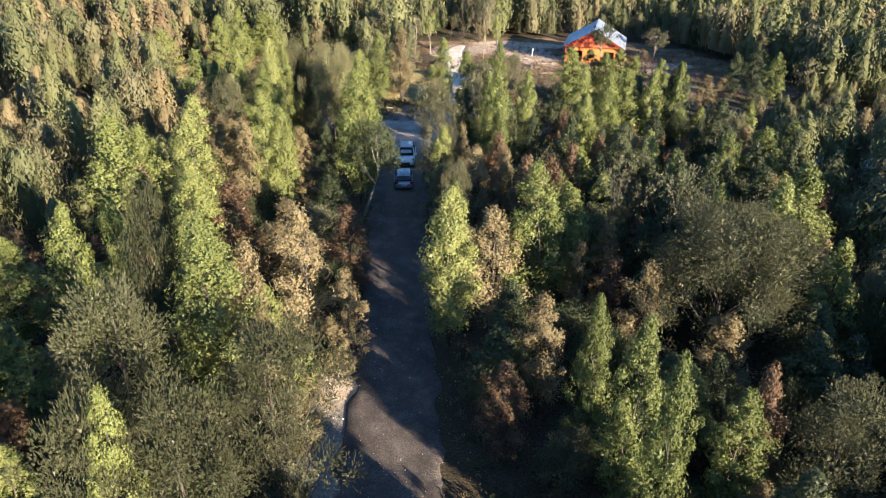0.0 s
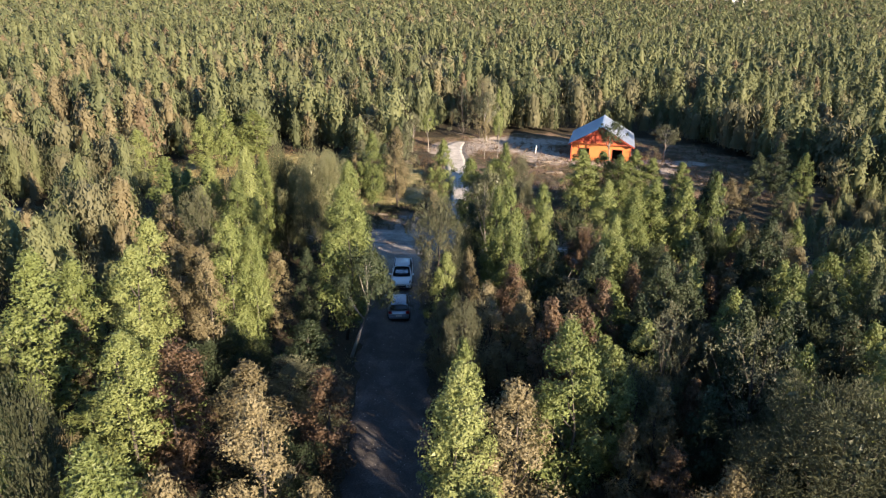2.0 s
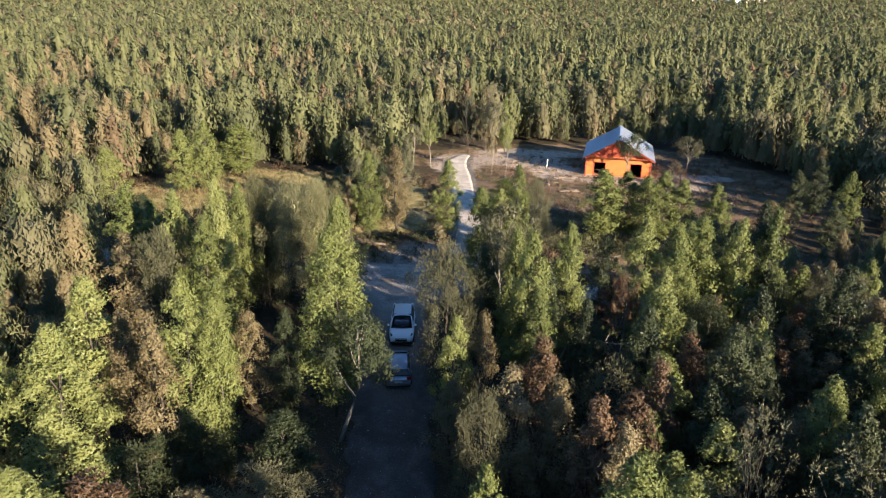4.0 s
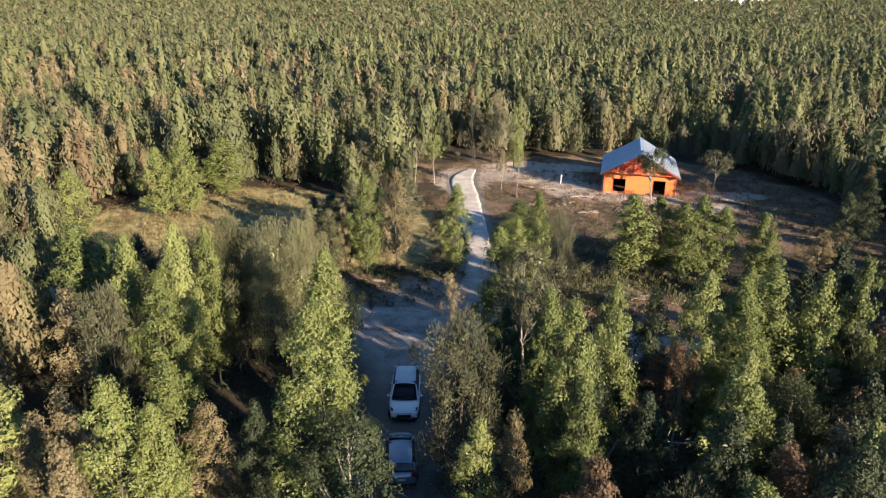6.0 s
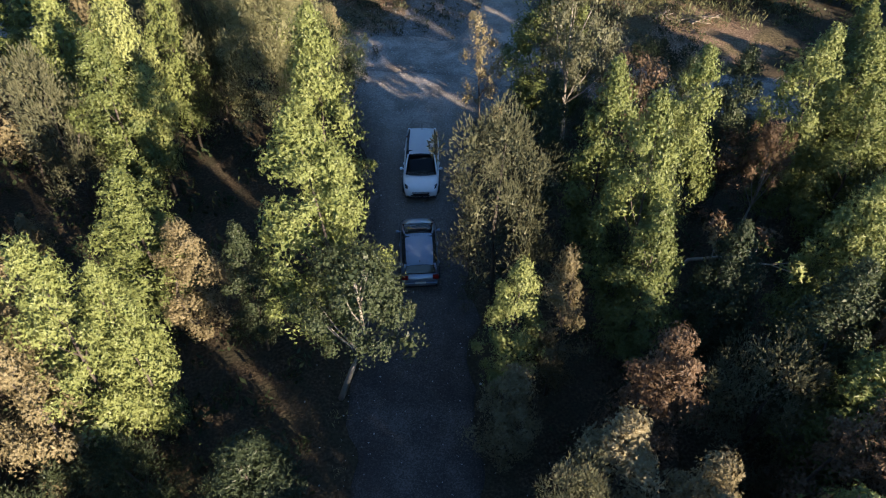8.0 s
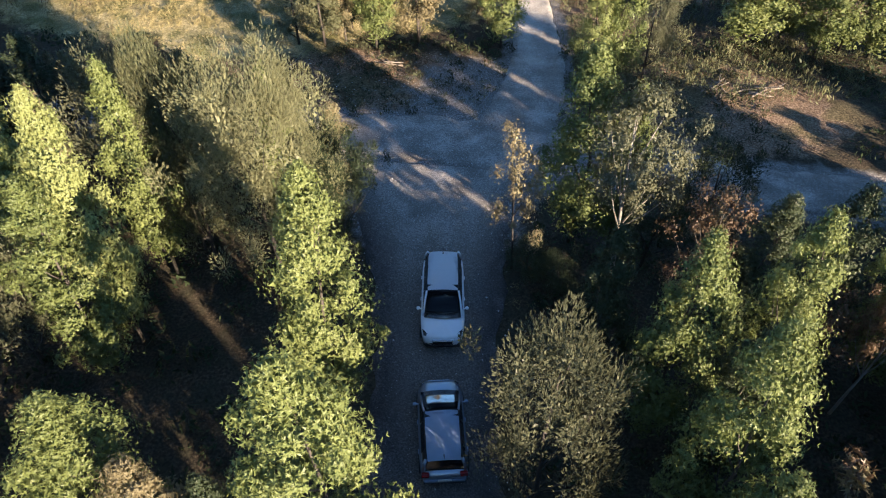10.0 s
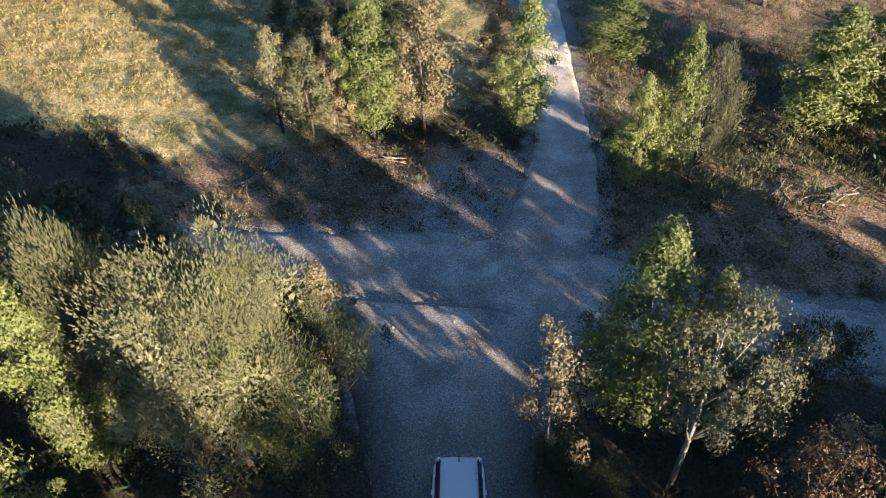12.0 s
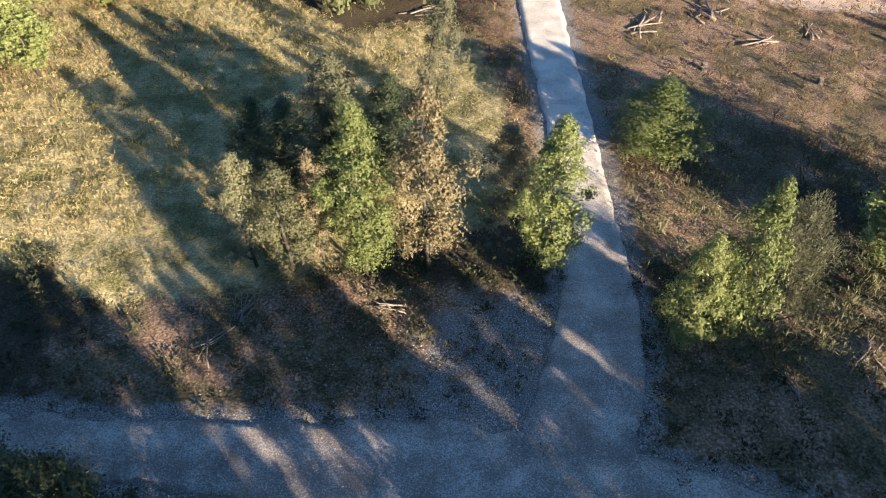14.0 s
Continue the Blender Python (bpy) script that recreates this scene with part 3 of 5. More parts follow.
tree("column", "green", -23.6, 34.1, 7.4, 1.7)
tree("column", "green", -16.6, 32.6, 10.9, 0.98)
tree("dome", "moss", -13.5, 30, 12.2, 1.6)
tree("column", "green", -18.3, 31.4, 10.5, 1.4)
tree("bare", "olive", -5.9, 21.5, 7.3, 1.3)
tree("bare", "straw", -5.7, 31.0, 3.2, 0.9, "dry pale stems leaning over the road bank", lean=14)
tree("bare", "straw", -6.4, 28.6, 2.6, 1.0, "dry pale stems on the road bank")
tree("column", "green", 12.2, 22, 7.1, 1.3)
tree("plume", "rust", 13.5, 23.1, 7.5, 1.1)
tree("dome", "moss", 16.6, 22, 7.3, 2.5)
tree("column", "green", 6.8, 25.4, 9.3, 0.98)
tree("plume", "tan", 14.7, 29.9, 5.6, 1.7)
tree("column", "green", -19.5, 26.6, 6.8, 1.5)
tree("plume", "tan", 11.2, 32.8, 7.1, 1.5)
tree("umbrella", "deep", -6.3, 54.6, 8.2, 2.0, "dark spreading tree leaning over the road", lean=11)
tree("column", "green", -14.9, 39.5, 9.3, 2)
tree("plume", "tan", -9.7, 41.1, 6.9, 2.1)
tree("plume", "rust", -13, 40.6, 8.2, 2)
tree("plume", "rust", -5.9, 41.2, 6.6, 1.5)
tree("plume", "tan", 0, 52.2, 5.4, 1.2)
tree("column", "green", 11.9, 56.4, 10, 1.4)
tree("column", "green", 17.5, 66.3, 10, 2.1)
tree("bare", "olive", 11.8, 43.4, 9.4, 1.5)
tree("column", "green", 16.6, 47.1, 8.5, 1.4)
tree("bare", "olive", 15.3, 41, 9.5, 2.6)
tree("column", "green", 26, 54.5, 8.1, 2)
tree("column", "green", -25.4, 74.1, 9.7, 2.1)
tree("column", "green", -19.6, 68.5, 11, 1.4)
tree("column", "green", -15.9, 66.6, 12.4, 1.4)
tree("column", "green", -15.5, 70.4, 11, 1.3)
tree("column", "green", -16.4, 65, 10.1, 1.7)
tree("dome", "olive", -19.5, 65.3, 9.1, 1.7)
tree("column", "green", -13.8, 58.5, 8.2, 1.8)
tree("column", "green", -13.4, 52.2, 11, 1.7)
tree("column", "green", -12.2, 52.8, 9.6, 1.2)
tree("plume", "tan", -11.9, 57.5, 6.7, 1.4)
tree("column", "green", -6.9, 57.2, 11.7, 2.0)
tree("column", "green", -7.2, 63.5, 12, 1.65)
tree("dome", "olive", -0.1, 59.6, 10.2, 2.1)
tree("column", "green", 4.7, 58.5, 11.5, 1.45)
tree("column", "green", 4.9, 56.2, 8.7, 1.4)
tree("column", "green", 0.3, 54.6, 7.9, 1.1)
tree("plume", "tan", 1.8, 54.9, 8, 0.98)
tree("umbrella", "rust", 11.7, 63.5, 6.8, 1.0, "rust-leaved small tree with a pale trunk")
tree("column", "green", 12.1, 56.1, 8.6, 1.6)
tree("column", "green", 13.3, 65.0, 10.3, 1.7)
tree("column", "green", 15.9, 66.3, 9.4, 1.9)
tree("column", "green", 15.0, 63.4, 8.6, 1.6)
tree("column", "green", 20.9, 90.5, 7.0, 1.7)
tree("column", "green", 22.8, 91.2, 7.4, 1.8)
tree("column", "green", 24.6, 90.6, 6.6, 1.6)
tree("column", "green", 17.3, 93.0, 6.6, 1.6)
tree("column", "green", 19.3, 92.8, 6.9, 1.8)
tree("column", "green", 27.6, 89.1, 6.5, 1.5)
tree("plume", "tan", 35.0, 92.6, 3.9, 1.5)
tree("plume", "tan", 37.3, 93.4, 3.4, 1.5)
tree("column", "green", 4.3, 62.6, 10.3, 1.5)
tree("column", "green", 7.85, 63.4, 10.4, 1.3)
tree("column", "green", 19.8, 65.2, 10.2, 1.4)
tree("column", "green", 22.4, 66.0, 10.8, 1.3)
tree("broad", "sage", -10.7, 70.6, 11.2, 2.9)
tree("dome", "sage", -14.5, 71.7, 11.6, 1.2)
tree("sparse", "rust", 6.5, 67.6, 7.8, 1.3)
tree("sparse", "tan", 7.3, 68.4, 6.6, 1.2)
tree("umbrella", "olive", 4.3, 70.4, 9.7, 2.0, "grey-green tree with a pale bare trunk")
tree("column", "green", 2.6, 72.8, 10.3, 1.8)
tree("column", "green", 4.4, 72.4, 8.8, 1.2)
tree("sparse", "tan", -0.2, 71, 7.8, 1.15, "sparse tan-leaved sapling at the road edge")
tree("plume", "sage", -13.1, 91.2, 6.4, 1.3)
tree("plume", "sage", -11.3, 90.9, 6.0, 1.5)
tree("column", "green", -7.9, 90.8, 9.2, 1.6)
tree("plume", "tan", -5.1, 91.2, 9.7, 1.7)
tree("column", "green", 0.3, 91.2, 8.3, 1.65)
tree("column", "green", 7.2, 100.4, 4.2, 2.5)
tree("column", "green", 5.4, 86.6, 6.6, 1.1)
tree("column", "green", 7.1, 86.9, 8.9, 1.3)
tree("dome", "olive", 9.1, 87.8, 7.3, 1.5)
tree("column", "green", 16.6, 92, 7.3, 2.2)
tree("column", "green", -32.3, 106.0, 8.5, 1.9)
tree("column", "green", -29.6, 107.0, 9.3, 2.0)
tree("column", "green", -39.6, 96.0, 7.6, 1.8)
tree("column", "green", -37.2, 96.6, 8.1, 1.9)
tree("column", "green", -28.2, 116.7, 7.6, 2.9)

tree("umbrella", "deep", 27.0, 120.2, 6.0, 2.0, "thin dark tree before the cabin front")
tree("umbrella", "olive", 37.2, 125.5, 4.6, 2.3, "small pale-trunked tree in the clearing")
tree("umbrella", "olive", -12.0, 123.5, 6.0, 2.6, "pale-trunked spreading tree at the clearing edge")
tree("umbrella", "olive", 8.5, 136.5, 8.2, 1.9)
tree("bare", "olive", 4.5, 139.0, 9.0, 2.4)
tree("bare", "tan", 7.2, 140.0, 10.0, 2.4)
tree("plume", "green", 10.5, 138.5, 8.5, 1.1)
tree("umbrella", "green", -1.8, 126.0, 6.5, 1.2, "slender pale-trunked tree beside the track")
tree("umbrella", "olive", -4.6, 125.5, 6.2, 1.5, "slender pale-trunked tree beside the track")
tree("umbrella", "tan", 7.2, 122.5, 5.2, 0.8, "slender pale-trunked tree beside the track")
tree("umbrella", "green", 9.2, 121.5, 6.8, 0.7, "slender pale-trunked tree beside the track")
tree("bare", "tan", 33.5, 119.5, 2.2, 1.3)
tree("bare", "tan", 16.5, 103.5, 1.6, 1)
tree("bare", "tan", 19.0, 101.0, 1.4, 1)
tree("plume", "tan", -8.4, 75.0, 6.2, 1.3)
tree("plume", "tan", -1.2, 96.0, 4.5, 1.5)
tree("dome", "olive", -17.2, 73.5, 9.5, 2.2)
tree("plume", "olive", -4.6, 103.0, 8.4, 1.3)
tree("column", "deep", -9.5, 97.0, 5.5, 1.2)

tree("plume", "tan", -16.7, 54.8, 9.0, 1.3)
tree("plume", "tan", -14.6, 50.8, 9.3, 1.4)
tree("plume", "rust", 12.5, 53.2, 7.6, 1.4)
tree("column", "deep", -9.5, 56.9, 7.2, 1.0)
tree("plume", "rust", 4.4, 51.4, 8.3, 1.5)
tree("plume", "tan", -23.1, 67.8, 8.0, 1.5)
tree("sparse", "rust", 10.8, 64.8, 5.3, 1.2)
tree("dome", "sage", -14.0, 71.5, 10.2, 1.8)
tree("column", "green", -9.9, 70.8, 10.6, 1.0)
tree("column", "green", -21.3, 48.2, 9.5, 1.7)
tree("column", "green", -19.4, 54.5, 10.0, 1.9)
tree("column", "green", -23.0, 72.7, 9.0, 1.7)
tree("plume", "tan", -21.0, 46.6, 7.3, 1.4)
tree("plume", "tan", -17.3, 53.8, 8.5, 1.4)
tree("plume", "tan", 27.9, 61.8, 6.0, 1.5)
tree("column", "deep", 40.3, 90.0, 4.0, 1.6)
tree("column", "green", 28.0, 88.5, 5.0, 1.5)
tree("column", "deep", -11.5, 95.0, 6.6, 1.7)
tree("column", "deep", -9.8, 93.5, 5.2, 1.2)
tree("column", "deep", -13.5, 96.5, 5.6, 1.5)
tree("column", "olive", -10.0, 98.5, 6.8, 1.7)
tree("column", "deep", -7.0, 97.0, 6.6, 1.6)
tree("plume", "tan", -10.0, 91.6, 6.4, 0.9)
tree("bare", "tan", 19.7, 105.9, 1.3, 0.9)
tree("bare", "tan", 14.9, 103.4, 1.1, 0.9)
tree("bare", "tan", 34.0, 85.7, 1.6, 1.5)

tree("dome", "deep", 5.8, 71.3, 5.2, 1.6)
# two low shrubs added to cut off the sun streak on the road
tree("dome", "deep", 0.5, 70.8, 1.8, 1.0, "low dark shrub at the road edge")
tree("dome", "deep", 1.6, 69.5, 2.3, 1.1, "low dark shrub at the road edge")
# trees added to shade the left part of the field
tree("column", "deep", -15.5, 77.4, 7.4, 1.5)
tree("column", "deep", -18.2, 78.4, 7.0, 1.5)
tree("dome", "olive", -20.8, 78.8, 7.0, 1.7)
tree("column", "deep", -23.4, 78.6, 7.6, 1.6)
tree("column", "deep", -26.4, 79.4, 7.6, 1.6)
tree("column", "green", -17.0, 75.4, 8.4, 1.4)
# trees added on the clearing's right, to cast shadows over it
tree("column", "deep", 41.5, 100.5, 5.4, 1.4)
tree("column", "deep", 45.5, 103.5, 6.2, 1.6)
tree("plume", "tan", 48.0, 108.0, 6.5, 1.4)
tree("column", "deep", 50.5, 112.0, 7.0, 1.7)
tree("column", "green", 46.0, 97.5, 6.0, 1.6)
tree("bare", "rust", -1.4, 109.6, 1.3, 1.2, "reddish dead shrub beside the pale track")
tree("bare", "rust", -0.6, 113.2, 1.5, 1.2, "reddish dead shrub beside the pale track")
tree("bare", "rust", -2.6, 115.8, 1.3, 1.4, "reddish dead shrub beside the pale track")
tree("bare", "rust", 0.0, 107.0, 1.0, 1.0, "reddish dead shrub beside the pale track")
tree("bare", "rust", 33.6, 116.6, 1.8, 1.6, "reddish dead shrub in the clearing")
tree("bare", "rust", 12.0, 119.0, 0.9, 1.0, "reddish dead shrub in the clearing")
# trees from here on are added to keep sun off road and verge
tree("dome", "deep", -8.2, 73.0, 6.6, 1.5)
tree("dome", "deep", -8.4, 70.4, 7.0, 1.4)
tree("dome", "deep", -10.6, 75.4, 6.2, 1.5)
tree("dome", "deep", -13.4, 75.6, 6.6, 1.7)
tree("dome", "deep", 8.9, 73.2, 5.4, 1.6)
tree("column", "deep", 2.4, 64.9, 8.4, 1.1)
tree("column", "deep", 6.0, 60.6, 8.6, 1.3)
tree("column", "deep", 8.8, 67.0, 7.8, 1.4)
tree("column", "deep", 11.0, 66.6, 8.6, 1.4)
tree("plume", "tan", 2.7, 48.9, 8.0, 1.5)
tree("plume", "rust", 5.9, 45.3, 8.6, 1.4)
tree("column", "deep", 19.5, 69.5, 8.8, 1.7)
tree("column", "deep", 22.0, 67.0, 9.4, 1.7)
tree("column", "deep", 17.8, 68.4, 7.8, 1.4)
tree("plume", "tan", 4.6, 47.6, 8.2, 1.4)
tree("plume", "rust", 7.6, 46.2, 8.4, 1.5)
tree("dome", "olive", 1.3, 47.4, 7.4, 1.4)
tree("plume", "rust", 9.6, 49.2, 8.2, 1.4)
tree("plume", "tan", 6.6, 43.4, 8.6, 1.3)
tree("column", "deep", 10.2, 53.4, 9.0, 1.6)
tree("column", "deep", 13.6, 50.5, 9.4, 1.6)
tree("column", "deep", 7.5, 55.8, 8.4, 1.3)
tree("column", "green", 1.0, 41.6, 8.0, 1.1)


def sun_lane(x, y):
    """The height that trees may reach where the low sun comes through to the bank, the junction and the field."""
    limit = 99.0
    for ax, ay, near, wide, lift in ((-3.2, 28.6, -6, 2.0, 0.08), (2.0, 89.3, 2, 0.4, 0.15), (-8.8, 81.3, 2, 0.5, 0.0), (-20, 95, 0, 3.6, 0.28), (14.5, 87.5, 1, 3.4, 0.2)):
        along, off = (x - ax) * 0.682 - (y - ay) * 0.731, (x - ax) * 0.731 + (y - ay) * 0.682
        if near < along < 50 and abs(off) < wide:
            limit = min(limit, lift * along)
    return limit


def fill_trees(count, seed, x0, x1, y0, y1, close, share, dark=False):
    """The rest of the near woods, kept off roads, clearings and the trees above; dark: mostly shade-darkened green."""
    rng = random.Random(seed)
    done = 0
    for _ in range(9000):
        if done >= count:
            break
        x, y = rng.uniform(x0, x1), rng.uniform(y0, y1)
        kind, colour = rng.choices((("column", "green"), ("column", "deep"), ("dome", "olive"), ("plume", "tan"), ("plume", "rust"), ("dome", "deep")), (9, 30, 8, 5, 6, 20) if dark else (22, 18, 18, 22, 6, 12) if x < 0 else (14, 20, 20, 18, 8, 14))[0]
        r = {"column": rng.uniform(1.1, 1.7), "dome": rng.uniform(1.4, 2.3), "plume": rng.uniform(0.9, 1.4)}[kind]
        if float(road_gap(np.array([x]), np.array([y]))[0]) < r * 0.75 + 0.4 or float(open_ground(np.array([x]), np.array([y]))[0]) > 0.3:
            continue
        if any((x - a) ** 2 + (y - b) ** 2 < (close * (r + c)) ** 2 for a, b, c in PLACED) or sun_lane(x, y) < 3.5:
            continue
        top = share * {"column": rng.uniform(6.0, 8.8), "dome": rng.uniform(4, 6.2), "plume": rng.uniform(4, 6.2)}[kind]
        tree(kind, colour, x, y, min(top, sun_lane(x, y)), r, lite=True)
        done += 1


# sunward blocks filled up so that their trees shade road and junction
fill_trees(30, 13, 17, 31, 55, 75, 0.45, 1.1)
fill_trees(30, 23, 15, 28, 46, 62, 0.45, 1.1)
fill_trees(44, 19, 8, 24, 36, 55, 0.45, 1.1)
fill_trees(45, 17, 1, 26, 8, 34, 0.7, 0.75, True)
fill_trees(60, 11, -23, -3, 8, 50, 0.65, 0.7)


def crown_mass(kind, h, r, base, count, size, seed):
    """A far crown: leaf clumps over a lumpy outside, turned as the crown's side is."""
    rng = np.random.default_rng(seed)
    u = rng.uniform(0, 1, count) ** 0.85
    a = rng.uniform(0, 2 * math.pi, count)
    lump = np.array([noise.noise(Vector((1.6 * math.cos(q) + seed * 3.7, 1.6 * math.sin(q), w * h * 0.55))) for q, w in zip(a, u)])
    rad = r * np.array([PROFILE[kind](w) for w in u]) * (0.9 + 0.85 * lump) * rng.uniform(0.62, 1.12, count)
    p = np.stack([rad * np.cos(a), rad * np.sin(a), base + (h - base) * u + rng.normal(size=count) * 0.12], 1)
    nrm = np.stack([np.cos(a), np.sin(a), 0.25 + 1.1 * u * u], 1) + rng.normal(size=(count, 3)) * 0.2
    nrm /= np.linalg.norm(nrm, axis=1)[:, None]
    t = nrm * 0.35 + (0, 0, 0.9) + rng.normal(size=(count, 3)) * 0.4
    t -= nrm * np.sum(nrm * t, 1)[:, None] * 0.8
    t /= np.linalg.norm(t, axis=1)[:, None]
    s = np.cross(nrm, t)
    s /= np.linalg.norm(s, axis=1)[:, None]
    k = size * rng.uniform(0.6, 1.3, (count, 1))
    q = np.stack([p - t * k * 0.8 + s * k * 0.4, p - t * k * 0.8 - s * k * 0.4, p + t * k * 1.2 + nrm * k * 0.2], 1)
    faces = np.arange(3 * count).reshape(-1, 3)
    if count < 60:
        return q.reshape(-1, 3), faces
    # the closed mass of foliage inside
    ups, round_ = 4, 5
    hull = []
    for i in range(ups):
        w = 0.04 + 0.86 * i / (ups - 1)
        for j in range(round_):
            b = 2 * math.pi * (j + 0.5 * (i % 2)) / round_
            lump_ = noise.noise(Vector((1.6 * math.cos(b) + seed * 3.7, 1.6 * math.sin(b), w * h * 0.55)))
            rr = 0.52 * r * PROFILE[kind](w) * (0.9 + 0.7 * lump_)
            hull.append((rr * math.cos(b), rr * math.sin(b), base + (h - base) * w))
    hull.append((0, 0, base + (h - base) * 0.97))
    tris = []
    for i in range(ups - 1):
        for j in range(round_):
            a0, a1 = i * round_ + j, i * round_ + (j + 1) % round_
            tris += [(a0, a1, a0 + round_), (a1, a1 + round_, a0 + round_)]
    tris += [((ups - 1) * round_ + j, (ups - 1) * round_ + (j + 1) % round_, len(hull) - 1) for j in range(round_)]
    return np.concatenate([q.reshape(-1, 3), hull]), np.concatenate([faces, np.array(tris) + 3 * count])


def woods(name, places, count, size, label):
    """Many far trees in one mesh; places: rows of x, y, top, radius, kind, colour."""
    names = list(FAR_LEAVES)
    protos = {}
    V, Q, S, Tn = [], [], [], []
    at = 0
    rng = np.random.default_rng(3)
    for x, y, top, r, kind, colour in places:
        v_ = int(rng.integers(0, 4))
        if (kind, v_) not in protos:
            prof, h, r0, base, *_ = KINDS[kind]
            protos[kind, v_] = crown_mass(prof, h, r0, base, count, size, 90 + v_ + 11 * len(kind))
        v, q = protos[kind, v_]
        h, r0 = KINDS[kind][1], KINDS[kind][2]
        z = float(gz(x, y))
        a = rng.uniform(0, 6.283)
        ca, sa = math.cos(a) * r / r0, math.sin(a) * r / r0
        V.append(np.stack([x + v[:, 0] * ca - v[:, 1] * sa, y + v[:, 0] * sa + v[:, 1] * ca, z + v[:, 2] * (top - z) / h], 1))
        Q.append(q + at)
        at += len(v)
        S.append(np.full(len(q), names.index(colour)))
        Tn.append(np.full(len(v), rng.uniform(0, 1)))
    me = sheet(name, np.concatenate(V), np.concatenate(Q), list(FAR_LEAVES.values()), tint=np.concatenate(Tn), slots=np.concatenate(S))
    return tagged(new(name, me), label, "forest", kind="stuff")


def scatter(rng, x0, x1, y0, y1, gap, keep):
    """Places at least gap apart, on a jittered lattice."""
    out = []
    y = y0
    while y < y1:
        x = x0
        while x < x1:
            px, py = x + rng.uniform(-0.45, 0.45) * gap, y + rng.uniform(-0.45, 0.45) * gap
            if keep(px, py):
                out.append((px, py))
            x += gap
        y += gap
    return out


def pick_far(rng, x, y):
    dry = noise.noise(Vector((x * 0.02, y * 0.02, 7)))
    kind, colour = rng.choices((("column", "green"), ("column", "deep"), ("dome", "olive"), ("plume", "tan"), ("plume", "rust"), ("dome", "deep")), (34, 22, 24, 10 + 26 * max(0, dry) + (80 if x < -0.16 * y and y < 230 else 0), 5, 12) if y > 98 else (30, 8, 28, 28, 8, 6))[0]
    k = (0.42 if y < 98 else 0.62) + 0.95 * rng.random() ** 1.6
    if 72 < y < 98 and x > 18:
        k = rng.uniform(0.3, 0.62)
    # out-of-sight woods on the sunward side, made taller for their shade
    elif y < 62 and x > 11 + 0.62 * max(y, 0):
        k = rng.uniform(1.05, 1.4)
    elif y < 98 and x > 9 + 0.5 * max(y, 0):
        k = rng.uniform(1.0, 1.45)
    elif y < 82 and x > 24:
        k = rng.uniform(0.75, 1.08)
    r = {"column": 1.75, "dome": 2.1, "plume": 1.45}[kind] * k * rng.uniform(0.85, 1.15)
    top = {"column": 8.4, "dome": 6.2, "plume": 6.4}[kind] * k
    return x, y, top + float(gz(x, y)), r, kind, colour


def build_woods():
    rng = random.Random(21)

    def mid(x, y):
        if x < -48 - 0.5 * max(0, y) or x > 58 + 0.5 * max(0, y):
            return False
        if any((x - a) ** 2 + (y - b) ** 2 < (1.0 + c) ** 2 for a, b, c in PLACED):
            return False
        g, o = float(road_gap(np.array([x]), np.array([y]))[0]), float(open_ground(np.array([x]), np.array([y]))[0])
        return g > 1.6 and o < 0.35 and sun_lane(x, y) > 9 and not (-19 < x < 22 and 10 < y < 80) and not (abs(x) < 4 and y < 10) and not (-4 < x < 49 and 94 < y < 138) and not (-1 < x < 47 and 120 < y < 147) and not (-34 < x < 36 and 82 < y < 112) and (y < 98 or noise.noise(Vector((x * 0.09, y * 0.06, 2))) > -0.32)

    near = [pick_far(rng, x, y) for x, y in scatter(rng, -80, 105, -42, 98, 3.1, mid)]
    woods("woods", [p for p in near if -12 - 0.64 * p[1] < p[0] < 12 + 0.64 * p[1]], 1300, 0.17, "mixed green, olive and tan woods round the road")
    # woods added out of sight; the tall sunward ones shade the road
    woods("woods_sunward", [p for p in near if not -12 - 0.64 * p[1] < p[0] < 12 + 0.64 * p[1]], 220, 0.55, "unseen mixed woods beside the view, tall on the sunward side for shade")
    woods("woods_behind", [pick_far(rng, x, y) for x, y in scatter(rng, -125, 140, 98, 180, 2.7, mid)], 470, 0.25, "green and olive woods behind the clearing")
    far = scatter(rng, -290, 330, 180, 420, 4.0, lambda x, y: abs(x) < 26 + 0.66 * y and noise.noise(Vector((x * 0.07, y * 0.045, 2))) > -0.36)
    woods("far_woods", [pick_far(rng, x, y) for x, y in far], 90, 0.56, "far green forest canopy")
    dist = scatter(rng, -640, 680, 420, 900, 7.5, lambda x, y: abs(x) < 30 + 0.66 * y)
    woods("distant_woods", [(x, y, t + 0.5, r * 1.35, k, c) for x, y, t, r, k, c in (pick_far(rng, x, y) for x, y in dist)], 30, 1.15, "distant forest canopy towards the horizon")
    last = scatter(rng, -1050, 1100, 900, 1560, 13, lambda x, y: abs(x) < 30 + 0.66 * y)
    woods("farthest_woods", [(x, y, t + 1, r * 2.3, k, c) for x, y, t, r, k, c in (pick_far(rng, x, y) for x, y in last)], 16, 1.7, "forest on the rise at the horizon")


build_woods()


